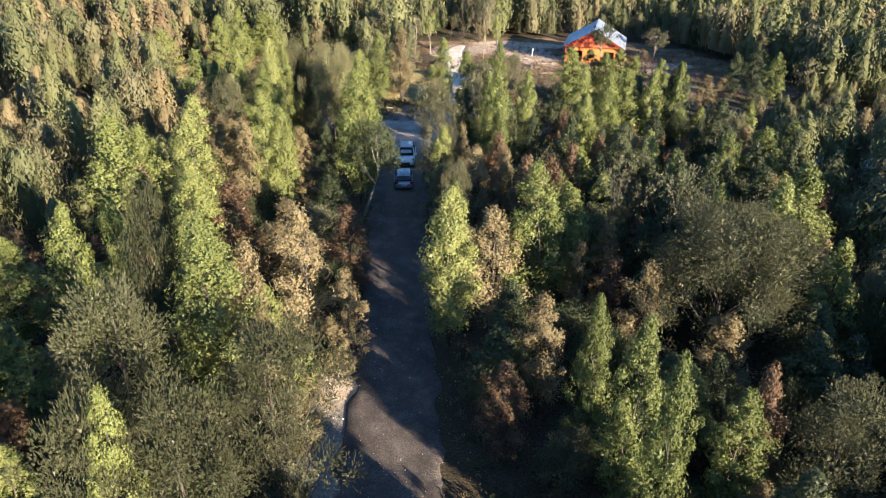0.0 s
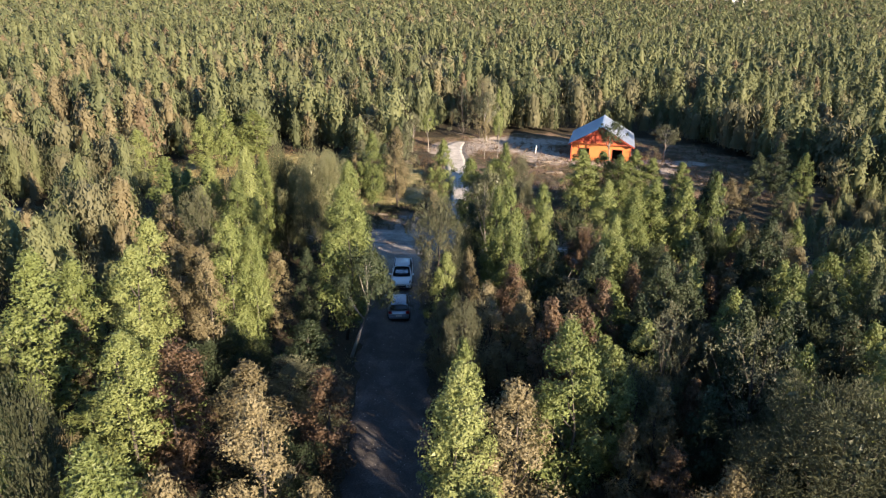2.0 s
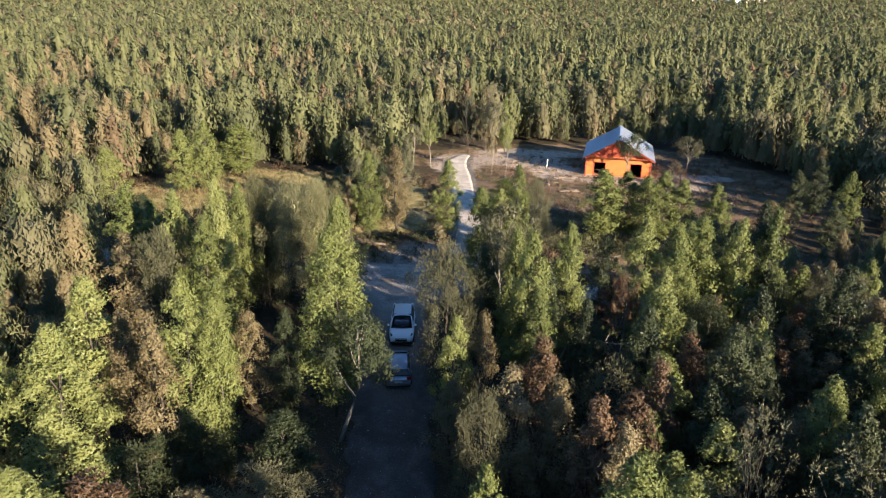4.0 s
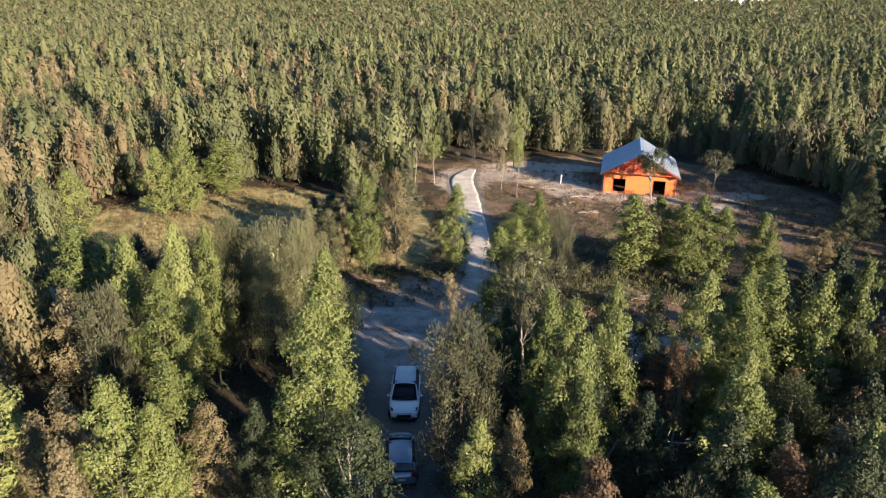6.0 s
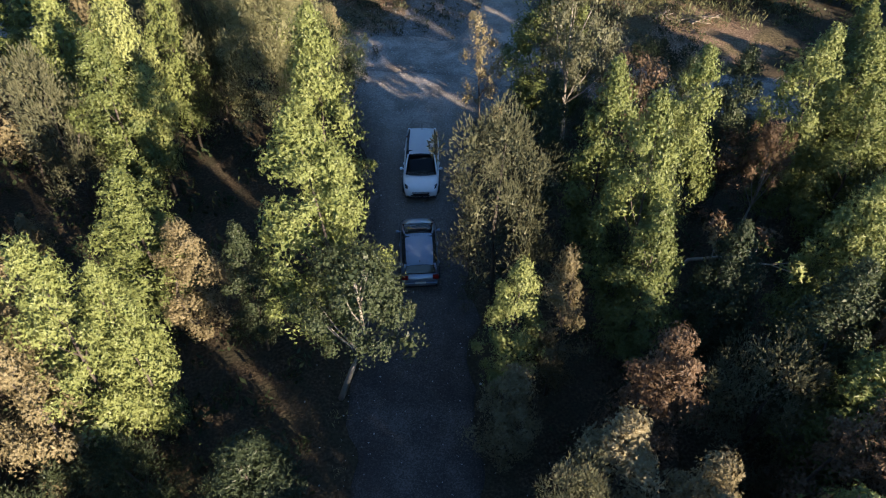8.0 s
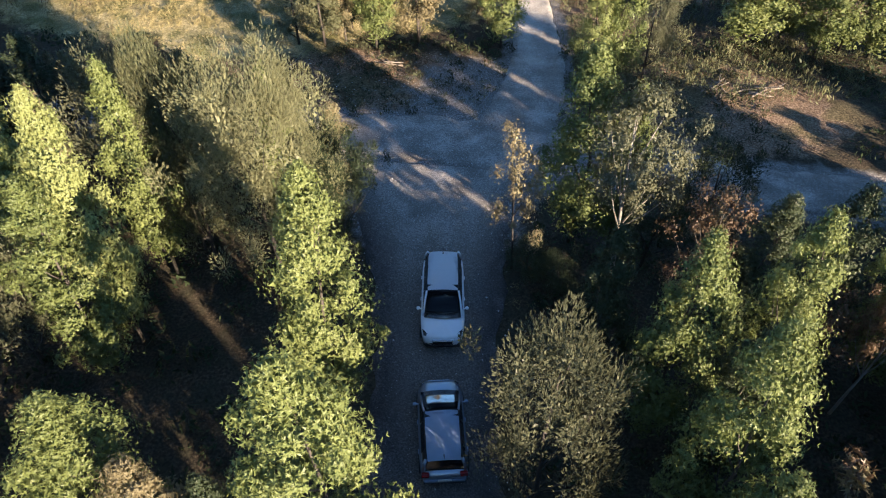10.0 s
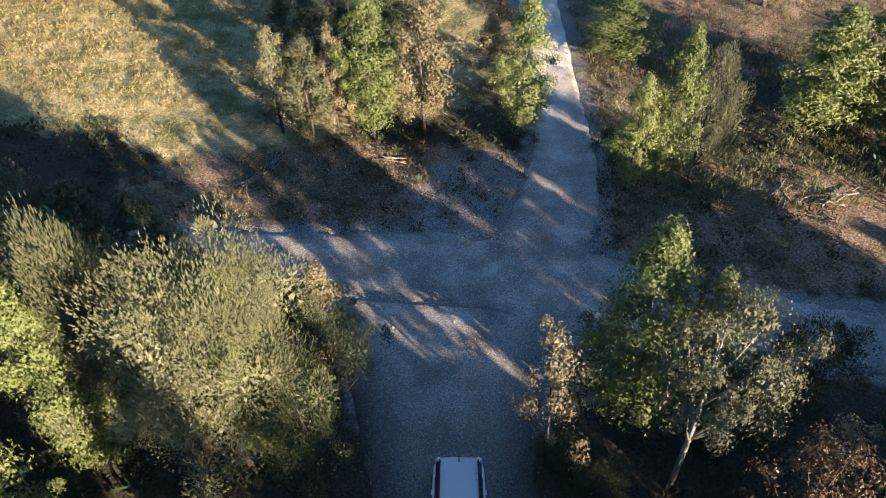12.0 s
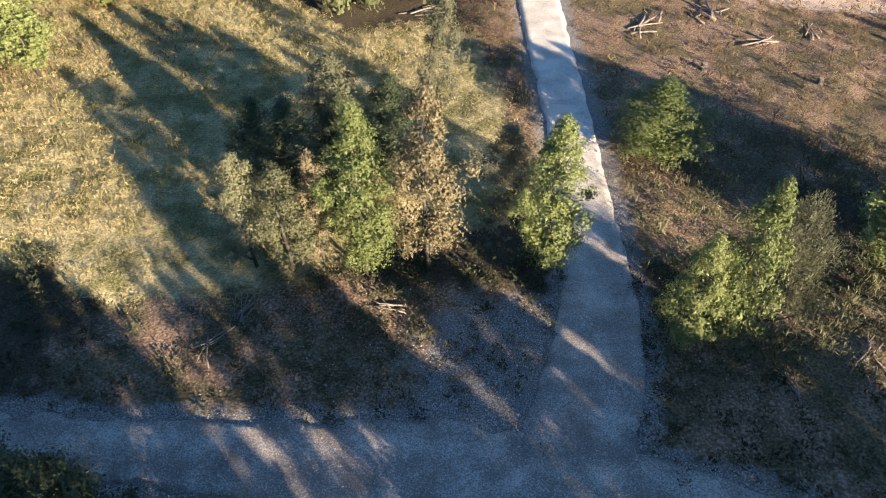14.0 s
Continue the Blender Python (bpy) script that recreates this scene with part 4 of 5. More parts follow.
# ---- undergrowth, grass and stones ----
def tufts(name, places, material, blades, size, label, up=0.9, slim=0.17):
    """Low plants in one mesh; places: rows of x, y, height, radius."""
    rng = np.random.default_rng(len(name))
    protos = []
    for k in range(4):
        c = np.c_[rng.normal(size=(blades, 2)) * 0.42, rng.uniform(0.1, 0.95, blades)]
        n = rng.normal(size=(blades, 3)) * (1, 1, 0.4) + (0, 0, up * 0.4)
        n /= np.linalg.norm(n, axis=1)[:, None]
        t = np.cross(n, np.cross((0, 0, 1), n) + rng.normal(size=(blades, 3)) * 0.5)
        t /= np.linalg.norm(t, axis=1)[:, None]
        d = np.cross(n, t)
        w = size * rng.uniform(0.6, 1.3, (blades, 1))
        protos.append(np.stack([c - t * w, c + d * w * slim, c + t * w, c - d * w * slim], 1).reshape(-1, 3))
    V, T_ = [], []
    for n, (x, y, h, r) in enumerate(places):
        v = protos[n % 4]
        a = rng.uniform(0, 6.283)
        ca, sa = math.cos(a) * r, math.sin(a) * r
        V.append(np.stack([x + v[:, 0] * ca - v[:, 1] * sa, y + v[:, 0] * sa + v[:, 1] * ca, hz(x, y) + 0.02 + v[:, 2] * h], 1))
        T_.append(np.full(len(v), rng.uniform()))
    V = np.concatenate(V)
    return tagged(new(name, sheet(name, V, np.arange(len(V)).reshape(-1, 4), material, tint=np.concatenate(T_))), label, "undergrowth", kind="stuff")


def undergrowth():
    rng = random.Random(8)

    def spots(x0, x1, y0, y1, gap, want):
        pts = scatter(rng, x0, x1, y0, y1, gap, lambda x, y: True)
        px, py = np.array(pts).T
        g, o, f, c, v, st = road_gap(px, py), open_ground(px, py), field_weight(px, py), clearing_weight(px, py), verge_weight(px, py), stony_weight(px, py)
        return [(px[i], py[i]) for i in range(len(pts)) if want(g[i], o[i], f[i], c[i], v[i], st[i])]

    # low plants in a darkened green that carries the shade under the trees
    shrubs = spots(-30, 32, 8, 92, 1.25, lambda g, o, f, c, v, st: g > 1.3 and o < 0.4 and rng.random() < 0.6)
    tufts("undergrowth", [(x, y, rng.uniform(0.2, 0.8), rng.uniform(0.5, 1.0)) for x, y in shrubs], LOW_LEAVES["deep"], 30, 0.24, "low undergrowth, darkened for the shade beneath the trees", slim=0.4)
    edge = spots(-12, 8, 8, 90, 0.7, lambda g, o, f, c, v, st: 0.3 < g < 1.6 and rng.random() < 0.25)
    tufts("dry_verge_plants", [(x, y, rng.uniform(0.2, 0.7), rng.uniform(0.25, 0.6)) for x, y in edge], LOW_LEAVES["straw"], 26, 0.22, "dry tan weeds along the road edge")
    grass = spots(-45, 1, 88, 124, 0.45, lambda g, o, f, c, v, st: f > 0.4 and rng.random() < 0.75)
    tufts("field_grass", [(x, y, rng.uniform(0.1, 0.32), rng.uniform(0.25, 0.5)) for x, y in grass], LOW_LEAVES["straw"], 20, 0.28, "dry pale grass tussocks of the small field")
    ridges = []
    for row in range(26):
        for k in range(70):
            u, v = -34 + 0.42 * k, 92 + 0.95 * row
            x, y = u + rng.uniform(-0.25, 0.25), v + 0.3 * (u + 25) + 0.35 * math.sin(0.5 * u + row) + rng.uniform(-0.16, 0.16)
            if float(field_weight(np.array([x]), np.array([y]))[0]) > 0.5 and rng.random() < 0.8:
                ridges.append((x, y))
    tufts("grass_ridges", [(x, y, rng.uniform(0.22, 0.42), rng.uniform(0.28, 0.5)) for x, y in ridges], LOW_LEAVES["straw"], 30, 0.3, "rows of taller dry grass across the small field")
    ferns = spots(-46, -20, 96, 126, 1.1, lambda g, o, f, c, v, st: f > 0.05 and rng.random() < 0.4)
    tufts("ferns", [(x, y, rng.uniform(0.3, 0.9), rng.uniform(0.5, 1.1)) for x, y in ferns if x < -27 or y > 108], LOW_LEAVES["rust"], 30, 0.22, "brown bracken at the edge of the small field")
    heath = spots(4, 24, 85.5, 102, 0.6, lambda g, o, f, c, v, st: g > 0.4 and rng.random() < 0.5)
    tufts("heath", [(x, y, rng.uniform(0.25, 1.0), rng.uniform(0.3, 0.8)) for x, y in heath], LOW_LEAVES["sage"], 44, 0.24, "dry tan and olive heath on the bank")
    weeds = spots(-24, 16, 80, 92, 0.5, lambda g, o, f, c, v, st: g > 0.1 and f < 0.6 and rng.random() < (0.2 if st > 0.4 else 0.42))
    tufts("weeds", [(x, y, rng.uniform(0.1, 0.5), rng.uniform(0.2, 0.75)) for x, y in weeds], LOW_LEAVES["moss"], 26, 0.26, "dark green weed tufts on stony ground", slim=0.3)
    clumps = spots(-12, 5, 79.5, 91, 0.55, lambda g, o, f, c, v, st: g > -1.3 and rng.random() < (0.32 if g > -0.3 else 0.06))
    tufts("weed_clumps", [(x, y, rng.uniform(0.12, 0.26), rng.uniform(0.2, 0.42)) for x, y in clumps], LOW_LEAVES["moss"], 46, 0.2, "round dark weed clumps on the stony junction", slim=0.35)
    red = spots(-12, 3, 83, 90.5, 0.5, lambda g, o, f, c, v, st: g > 0.3 and rng.random() < 0.5)
    tufts("dead_bracken", [(x, y, rng.uniform(0.1, 0.4), rng.uniform(0.2, 0.5)) for x, y in red if noise.noise(Vector((x * 0.45, y * 0.45, 4))) > 0.12], LOW_LEAVES["rust"], 30, 0.2, "reddish-brown dead weeds beside the junction", slim=0.25)
    scrub = spots(-8, 50, 97, 136, 0.9, lambda g, o, f, c, v, st: g > 0.6 and c > 0.2 and rng.random() < 0.62)
    tufts("clearing_scrub", [(x, y, rng.uniform(0.15, 0.8), rng.uniform(0.25, 0.7)) for x, y in scrub], LOW_LEAVES["rust"], 18, 0.3, "brown scrub and dead weeds in the clearing")
    dry = spots(-8, 52, 97, 146, 1.1, lambda g, o, f, c, v, st: g > 0.5 and c > 0.2 and rng.random() < 0.4)
    tufts("dry_grass", [(x, y, rng.uniform(0.12, 0.4), rng.uniform(0.3, 0.8)) for x, y in dry], LOW_LEAVES["tan"], 22, 0.3, "pale dry grass tufts on the bare clearing")


undergrowth()


def pebbles():
    """Loose stones on the gravel."""
    rng = random.Random(4)
    bm = bmesh.new()
    bmesh.ops.create_cone(bm, cap_ends=True, segments=5, radius1=1, radius2=0.5, depth=1.4)
    bmesh.ops.triangulate(bm, faces=bm.faces[:])
    bm.verts.index_update()
    base = np.array([v.co[:] for v in bm.verts])
    tri = [[v.index for v in f.verts] for f in bm.faces]
    bm.free()
    V, Fc = [], []
    for _ in range(6500):
        if rng.random() < 0.6:
            x, y = rng.uniform(-14, 8), rng.uniform(74, 90)
        else:
            x, y = rng.uniform(-8, 2), rng.uniform(16, 80)
        w = rng.random()
        if w > 0.3 and float(road_gap(np.array([x]), np.array([y]))[0]) > 0.4 and float(stony_weight(np.array([x]), np.array([y]))[0]) < 0.5:
            continue
        if rng.random() < 0.35 and y < 74:
            continue
        r = rng.uniform(0.012, 0.034) * (1.8 if rng.random() < 0.06 else 1)
        v = base * (r * rng.uniform(0.8, 1.4), r * rng.uniform(0.8, 1.4), r * 0.6)
        Fc += [[i + len(V) * 10 for i in t] for t in tri]
        V.append(v + (x, y, max(hz(x, y) + r * 0.3, float(gz(x, y)) + 0.05)))
    me = bpy.data.meshes.new("pebbles")
    me.from_pydata(np.concatenate(V).tolist(), [], Fc)
    me.materials.append(STONE)
    tagged(new("pebbles", me), "loose grey stones strewn over the gravel", "stones", kind="stuff")


pebbles()


# ---- vehicles ----
WHITE_PAINT = plain("white_car_paint", (0.9, 0.91, 0.92), 0.25, grain=0.03, coat=0.6)
GREY_PAINT = plain("blue_grey_car_paint", (0.24, 0.285, 0.35), 0.3, 0.6, grain=0.05, coat=0.7)
# roof in the body's grey, with the sky's reflection put into its colour
SKYLIT_PAINT = plain("sky_lit_roof_paint", (0.42, 0.52, 0.66), 0.25, 0.2, grain=0.05, coat=0.6)
BLACK_PLASTIC = plain("black_plastic", (0.018, 0.018, 0.02), 0.5)
RUBBER = plain("tyre_rubber", (0.02, 0.02, 0.02), 0.85)
ALLOY = plain("alloy_wheel", (0.45, 0.46, 0.48), 0.35, 0.9)
CHROME = plain("chrome_trim", (0.6, 0.61, 0.62), 0.15, 1.0)
LAMP_GLASS = plain("headlamp_lens", (0.07, 0.075, 0.09), 0.1, 0.3)
TAIL_RED = plain("tail_lamp_red", (0.25, 0.012, 0.012), 0.2)
CABIN = plain("dark_cabin", (0.015, 0.015, 0.017), 0.8)
PLATE = plain("number_plate", (0.6, 0.6, 0.58), 0.5)


def window_glass():
    m, nodes, links, b = node_material("tinted_car_glass")
    b.inputs["Base Color"].default_value = (0.02, 0.023, 0.028, 1)
    b.inputs["Specular IOR Level"].default_value = 0.25
    b.inputs["Roughness"].default_value, b.inputs["Transmission Weight"].default_value = 0.03, 0.75
    return m


CAR_GLASS = window_glass()


def lofted(rings, closed_ends=True):
    """A skin through rings of points, mirrored in x."""
    bm = bmesh.new()
    loops = []
    for ring in rings:
        right = [bm.verts.new((x, y, z)) for x, y, z in ring]
        left = [bm.verts.new((-x, y, z)) for x, y, z in ring if x > 1e-6]
        loops.append((right, left[::-1]))
    full = [a + b for a, b in loops]
    for p, q in zip(full, full[1:]):
        for k in range(len(p)):
            bm.faces.new((p[k], p[(k + 1) % len(p)], q[(k + 1) % len(p)], q[k]))
    if closed_ends:
        bm.faces.new(full[0])
        bm.faces.new(full[-1][::-1])
    bmesh.ops.recalc_face_normals(bm, faces=bm.faces)
    return bm


def slab(corners, thick=0.012):
    """A pane or panel through four or more corners."""
    bm = bmesh.new()
    pts = [Vector(c) for c in corners]
    n = (pts[1] - pts[0]).cross(pts[2] - pts[0]).normalized() * thick
    a, b = [bm.verts.new(p) for p in pts], [bm.verts.new(p + n) for p in pts]
    bm.faces.new(a[::-1])
    bm.faces.new(b)
    for k in range(len(pts)):
        m = (k + 1) % len(pts)
        bm.faces.new((a[k], a[m], b[m], b[k]))
    return bm


def wheel(car, x, y, r, out):
    bm = bmesh.new()
    bmesh.ops.create_cone(bm, cap_ends=True, segments=28, radius1=r, radius2=r, depth=0.21, matrix=pose(x, y, r, 0, 90, 0))
    bmesh.ops.bevel(bm, geom=[e for e in bm.edges if len(e.link_faces) == 2 and e.calc_face_angle(0) > 1], offset=0.03, segments=2, affect="EDGES")
    w = part("wheel", bm, RUBBER, car, smooth=True)
    bm = bmesh.new()
    bmesh.ops.create_cone(bm, cap_ends=True, segments=20, radius1=r * 0.62, radius2=r * 0.55, depth=0.03, matrix=pose(x + out * 0.105, y, r, 0, 90 * out, 0))
    for k in range(5):
        bm2 = pose(x + out * 0.122, y, r, 72 * k, 0, 0)
        v = bmesh.ops.create_cube(bm, size=1, matrix=bm2 @ Matrix.Translation((0, 0, r * 0.28)) @ Matrix.Diagonal((0.012, 0.06, r * 0.5, 1)))
    part("rim", bm, ALLOY, w, "bright alloy rim")


def car(name, L, W, H, paint, roof_paint, hood, m, label, rails, tall):
    """A car along +y, its front at y = L/2; hood: length of bonnet; tall: belt height."""
    ob = new(name)
    ob.matrix_basis = m
    w, f, b = W / 2, L / 2, -L / 2
    ws0, ws1 = f - hood, f - hood - 0.84 - 0.1 * tall          # foot and head of the windscreen
    rr, rb = b + 0.34, b + 0.06                               # tail of the roof, foot of the rear window
    belt, nose = tall, tall - 0.14

    def ring(y, half, deck, crown_, low=0.24):
        return [(0, y, deck + crown_), (half * 0.45, y, deck + crown_ * 0.85), (half * 0.82, y, deck + crown_ * 0.1), (half * 0.97, y, deck - 0.09), (half, y, deck - 0.22),
                (half * 0.985, y, 0.5), (half * 0.96, y, low + 0.06), (half * 0.86, y, low), (0, y, low)]

    body = lofted([
        ring(f, w * 0.42, nose - 0.3, 0.02, 0.34), ring(f - 0.04, w * 0.64, nose - 0.19, 0.03, 0.28), ring(f - 0.12, w * 0.8, nose - 0.09, 0.04, 0.25), ring(f - 0.28, w * 0.91, nose - 0.01, 0.05), ring(f - 0.6, w * 0.975, nose + 0.05, 0.06),
        ring(ws0 + 0.05, w, belt, 0.04), ring(0.1, w, belt + 0.01, 0.0), ring(b + 0.9, w, belt + 0.03, 0.0), ring(b + 0.35, w * 0.97, belt + 0.02, 0.0), ring(b + 0.12, w * 0.92, belt - 0.05, 0.0),
        ring(b + 0.02, w * 0.84, belt - 0.2, 0.0, 0.3), ring(b, w * 0.8, belt - 0.3, 0.0, 0.34)])
    shell = part("body", body, paint, ob, smooth=True)
    wb, wr = w * 0.90, w * 0.735                               # half widths at belt and roof
    zr = H - 0.05
    cab = lofted([[(0, y, z + c), (x * 0.6, y, z + c * 0.8), (x, y, z), (x * 1.02, y, z - 0.05), (wb * 0.97, y2, belt - 0.02), (0, y2, belt - 0.02)] for y, y2, x, z, c in (
        (ws1 + 0.04, ws0 - 0.02, wr * 0.97, zr - 0.06, 0.02), (ws1 - 0.25, 0.35, wr, zr, 0.035), (-0.5, -0.5, wr, zr, 0.045), (rr + 0.3, rb + 0.5, wr * 0.98, zr - 0.03, 0.03), (rr, rb + 0.1, wr * 0.95, zr - 0.09, 0.02))])
    part("cabin", cab, CABIN, ob)
    for side in (1, -1):
        for (ya, yb, rad) in ((ws0, ws1 + 0.02, 0.045), (-0.06, -0.2, 0.03), (rb + 0.12, rr - 0.0, 0.07)):
            bm = bmesh.new()
            tube(bm, [(side * wb * 0.95, ya, belt), (side * (wb * 0.45 + wr * 0.55), (ya + yb) / 2, (belt + zr) / 2 + 0.03), (side * wr * 0.99, yb, zr - 0.05)], [rad * 1.1, rad, rad], 6)
            part("pillar", bm, paint if rad != 0.03 else BLACK_PLASTIC, ob, smooth=True)
    # roof panel, proud of the frame
    top = bmesh.new()
    rows = []
    for y, x, z in ((ws1 - 0.0, wr * 0.93, zr - 0.045), (ws1 - 0.3, wr * 0.96, zr + 0.006), (-0.5, wr * 0.96, zr + 0.012), (rr + 0.3, wr * 0.94, zr - 0.012), (rr - 0.06, wr * 0.9, zr - 0.085)):
        rows.append([top.verts.new((x * u, y, z + 0.05 * (1 - u * u))) for u in (-1, -0.66, -0.33, 0, 0.33, 0.66, 1)])
    for p, q in zip(rows, rows[1:]):
        for k in range(6):
            top.faces.new((p[k], p[k + 1], q[k + 1], q[k]))
    bmesh.ops.solidify(top, geom=top.faces[:], thickness=0.02)
    bmesh.ops.recalc_face_normals(top, faces=top.faces)
    roof = part("roof", top, roof_paint, ob, smooth=True)
    # windows
    o = 0.016
    glass = bmesh.new()
    rows = []
    for v in (0, 0.33, 0.66, 1):
        half, yy, zz = wb * 0.93 * (1 - v) + wr * 0.93 * v, (ws0 + 0.12) * (1 - v) + (ws1 + 0.055) * v, (belt + 0.035) * (1 - v) + (zr - 0.055) * v
        rows.append([glass.verts.new((half * u, yy + o + (0.08 - 0.04 * v) * (1 - u * u), zz + o * 1.6 + 0.03 * math.sin(math.pi * v))) for u in (-1, -0.75, -0.4, 0, 0.4, 0.75, 1)])
    for p, q in zip(rows, rows[1:]):
        for k in range(6):
            glass.faces.new((p[k], p[k + 1], q[k + 1], q[k]))
    bmesh.ops.solidify(glass, geom=glass.faces[:], thickness=0.008)
    bmesh.ops.recalc_face_normals(glass, faces=glass.faces)
    part("windscreen", glass, CAR_GLASS, ob, "dark tinted windscreen", True)
    rw = [(wb * 0.86, rb + 0.07, belt + 0.08), (-wb * 0.86, rb + 0.07, belt + 0.08), (-wr * 0.88, rr - 0.03, zr - 0.11), (wr * 0.88, rr - 0.03, zr - 0.11)]
    part("rear_window", slab([(x, y - o, z + o) for x, y, z in rw]), CAR_GLASS, ob, "dark tinted rear window")
    for side in (1, -1):
        for y0, y1 in ((ws0 - 0.32, -0.02), (-0.1, rb + 0.75)):
            t0, t1 = min(y0, ws1 - 0.06), y1 if y1 > -0.5 else y1 + 0.02
            pts = [(side * (wb * 0.985 + o), y0, belt + 0.02), (side * (wb * 0.985 + o), y1, belt + 0.02), (side * (wr * 1.03 + o), t1, zr - 0.09), (side * (wr * 1.03 + o), t0, zr - 0.09)]
            part("side_window", slab(pts if side > 0 else pts[::-1], 0.01), CAR_GLASS, ob)
        bm = bmesh.new()
        block(bm, side * (w + 0.02) if side > 0 else -(w + 0.17), ws0 - 0.42, belt + 0.0, side * (w + 0.17) if side > 0 else -(w + 0.02), ws0 - 0.30, belt + 0.14, 0.03)
        block(bm, min(side * w * 0.93, side * (w + 0.03)), ws0 - 0.38, belt + 0.02, max(side * w * 0.93, side * (w + 0.03)), ws0 - 0.33, belt + 0.06)
        part("wing_mirror", bm, paint, ob, smooth=False)
        # lamps
        lamp = slab([(side * w * 0.50, f - 0.075, nose - 0.13), (side * w * 0.84, f - 0.18, nose - 0.10), (side * w * 0.90, f - 0.42, nose + 0.02), (side * w * 0.78, f - 0.30, nose + 0.035)] if side > 0 else
                                                               [(side * w * 0.78, f - 0.30, nose + 0.035), (side * w * 0.90, f - 0.42, nose + 0.02), (side * w * 0.84, f - 0.18, nose - 0.10), (side * w * 0.50, f - 0.075, nose - 0.13)], 0.03)
        part("headlamp", lamp, LAMP_GLASS, ob, "clear glass headlamp")
        bm = bmesh.new()
        block(bm, min(side * w * 0.62, side * w * 0.93), b - 0.0, belt - 0.24, max(side * w * 0.62, side * w * 0.93), b + 0.14, belt - 0.05, 0.02)
        part("tail_lamp", bm, TAIL_RED, ob, "red tail lamp")
        if rails:
            bm = bmesh.new()
            tube(bm, [(side * wr * 1.0, ws1 - 0.2, zr + 0.0), (side * wr * 1.0, ws1 - 0.35, zr + 0.06), (side * wr * 1.0, rr + 0.4, zr + 0.06), (side * wr * 1.0, rr + 0.2, zr - 0.02)], [0.022] * 4, 6)
            part("roof_rail", bm, BLACK_PLASTIC, ob, "black roof rail")
        bm = slab([(side * wr * 0.965, ws1 - 0.02, zr - 0.03), (side * wr * 0.965, rr, zr - 0.07), (side * wr * 1.0, rr, zr - 0.085), (side * wr * 1.0, ws1 - 0.02, zr - 0.045)], 0.03 * side)
        part("roof_channel", bm, BLACK_PLASTIC, ob, "black roof channel")
        for y in (f - 0.85, b + 0.78):
            wheel(ob, side * (w - 0.11), y, 0.345 if rails else 0.31, side)
            bm = bmesh.new()
            r = 0.43 if rails else 0.39
            pts = [(side * (w + 0.002), y + r * math.cos(a), 0.34 + r * math.sin(a)) for a in np.linspace(0.05, math.pi - 0.05, 12)]
            tube(bm, pts, [0.03] * 12, 5)
            part("wheel_arch", bm, BLACK_PLASTIC, ob)
    bm = bmesh.new()
    block(bm, -w * 0.46, f - 0.1, nose - 0.46, w * 0.46, f + 0.008, nose - 0.27, 0.02)
    part("grille", bm, BLACK_PLASTIC, ob, "black front grille")
    bm = bmesh.new()
    block(bm, -w * 0.48, f - 0.05, nose - 0.235, w * 0.48, f + 0.014, nose - 0.205, 0.006)
    part("grille_trim", bm, CHROME, ob, "chrome grille trim")
    bm = bmesh.new()
    block(bm, -w * 0.78, f - 0.14, 0.28, w * 0.78, f + 0.012, 0.42, 0.03)
    part("front_bumper", bm, BLACK_PLASTIC, ob)
    bm = bmesh.new()
    block(bm, -w * 0.88, b - 0.05, 0.38, w * 0.88, b + 0.12, 0.58, 0.05)
    part("rear_bumper", bm, paint, ob)
    bm = bmesh.new()
    block(bm, -0.24, b - 0.06, 0.52, 0.24, b - 0.045, 0.64)
    part("number_plate", bm, PLATE, ob, "pale number plate")
    bm = bmesh.new()
    block(bm, -w * 0.86, b + 0.03, 0.2, w * 0.86, f - 0.15, 0.3)
    part("underbody", bm, BLACK_PLASTIC, ob)
    bm = bmesh.new()
    tube(bm, [(0, rr + 0.12, zr + 0.0), (0, rr + 0.08, zr + 0.05), (0, rr - 0.12, zr + 0.16)], [0.03, 0.02, 0.006], 6)
    part("aerial", bm, BLACK_PLASTIC, ob)
    for x0 in (-0.5, 0.08):
        bm = bmesh.new()
        tube(bm, [(x0, ws0 + 0.03, belt + 0.06), (x0 + 0.48, ws0 - 0.10, belt + 0.16)], [0.012, 0.008], 4)
        part("wiper", bm, BLACK_PLASTIC, ob)
    # door seams
    for side in (1, -1):
        bm = bmesh.new()
        for y in (ws0 - 0.25, -0.06, rb + 1.0):
            block(bm, side * (w + 0.001) - 0.004, y - 0.006, 0.36, side * (w + 0.001) + 0.004, y + 0.006, belt - 0.2)
        part("door_seam", bm, BLACK_PLASTIC, ob)
        for y in (-0.35 + 0.5, -1.05):
            bm = bmesh.new()
            block(bm, side * (w + 0.012) - 0.02, y - 0.09, belt - 0.2, side * (w + 0.012) + 0.02, y + 0.09, belt - 0.165, 0.008)
            part("door_handle", bm, paint, ob)
    return tagged(ob, label, "car", "cars parked on the road")


ROAD_TOP = 0.03
car("parked_suv", 4.52, 1.84, 1.68, WHITE_PAINT, WHITE_PAINT, 1.02, pose(-3.38, 68.45, float(gz(-3.4, 68)) + ROAD_TOP, 0, 0, 180), "white compact SUV parked facing along the shaded gravel road", True, 1.06)
car("parked_hatchback", 4.1, 1.74, 1.49, GREY_PAINT, SKYLIT_PAINT, 0.92, pose(-3.38, 62.3, float(gz(-3.4, 62)) + ROAD_TOP, 0, 0, 3.6), "blue-grey hatchback parked nose to nose with the white car", False, 0.95)


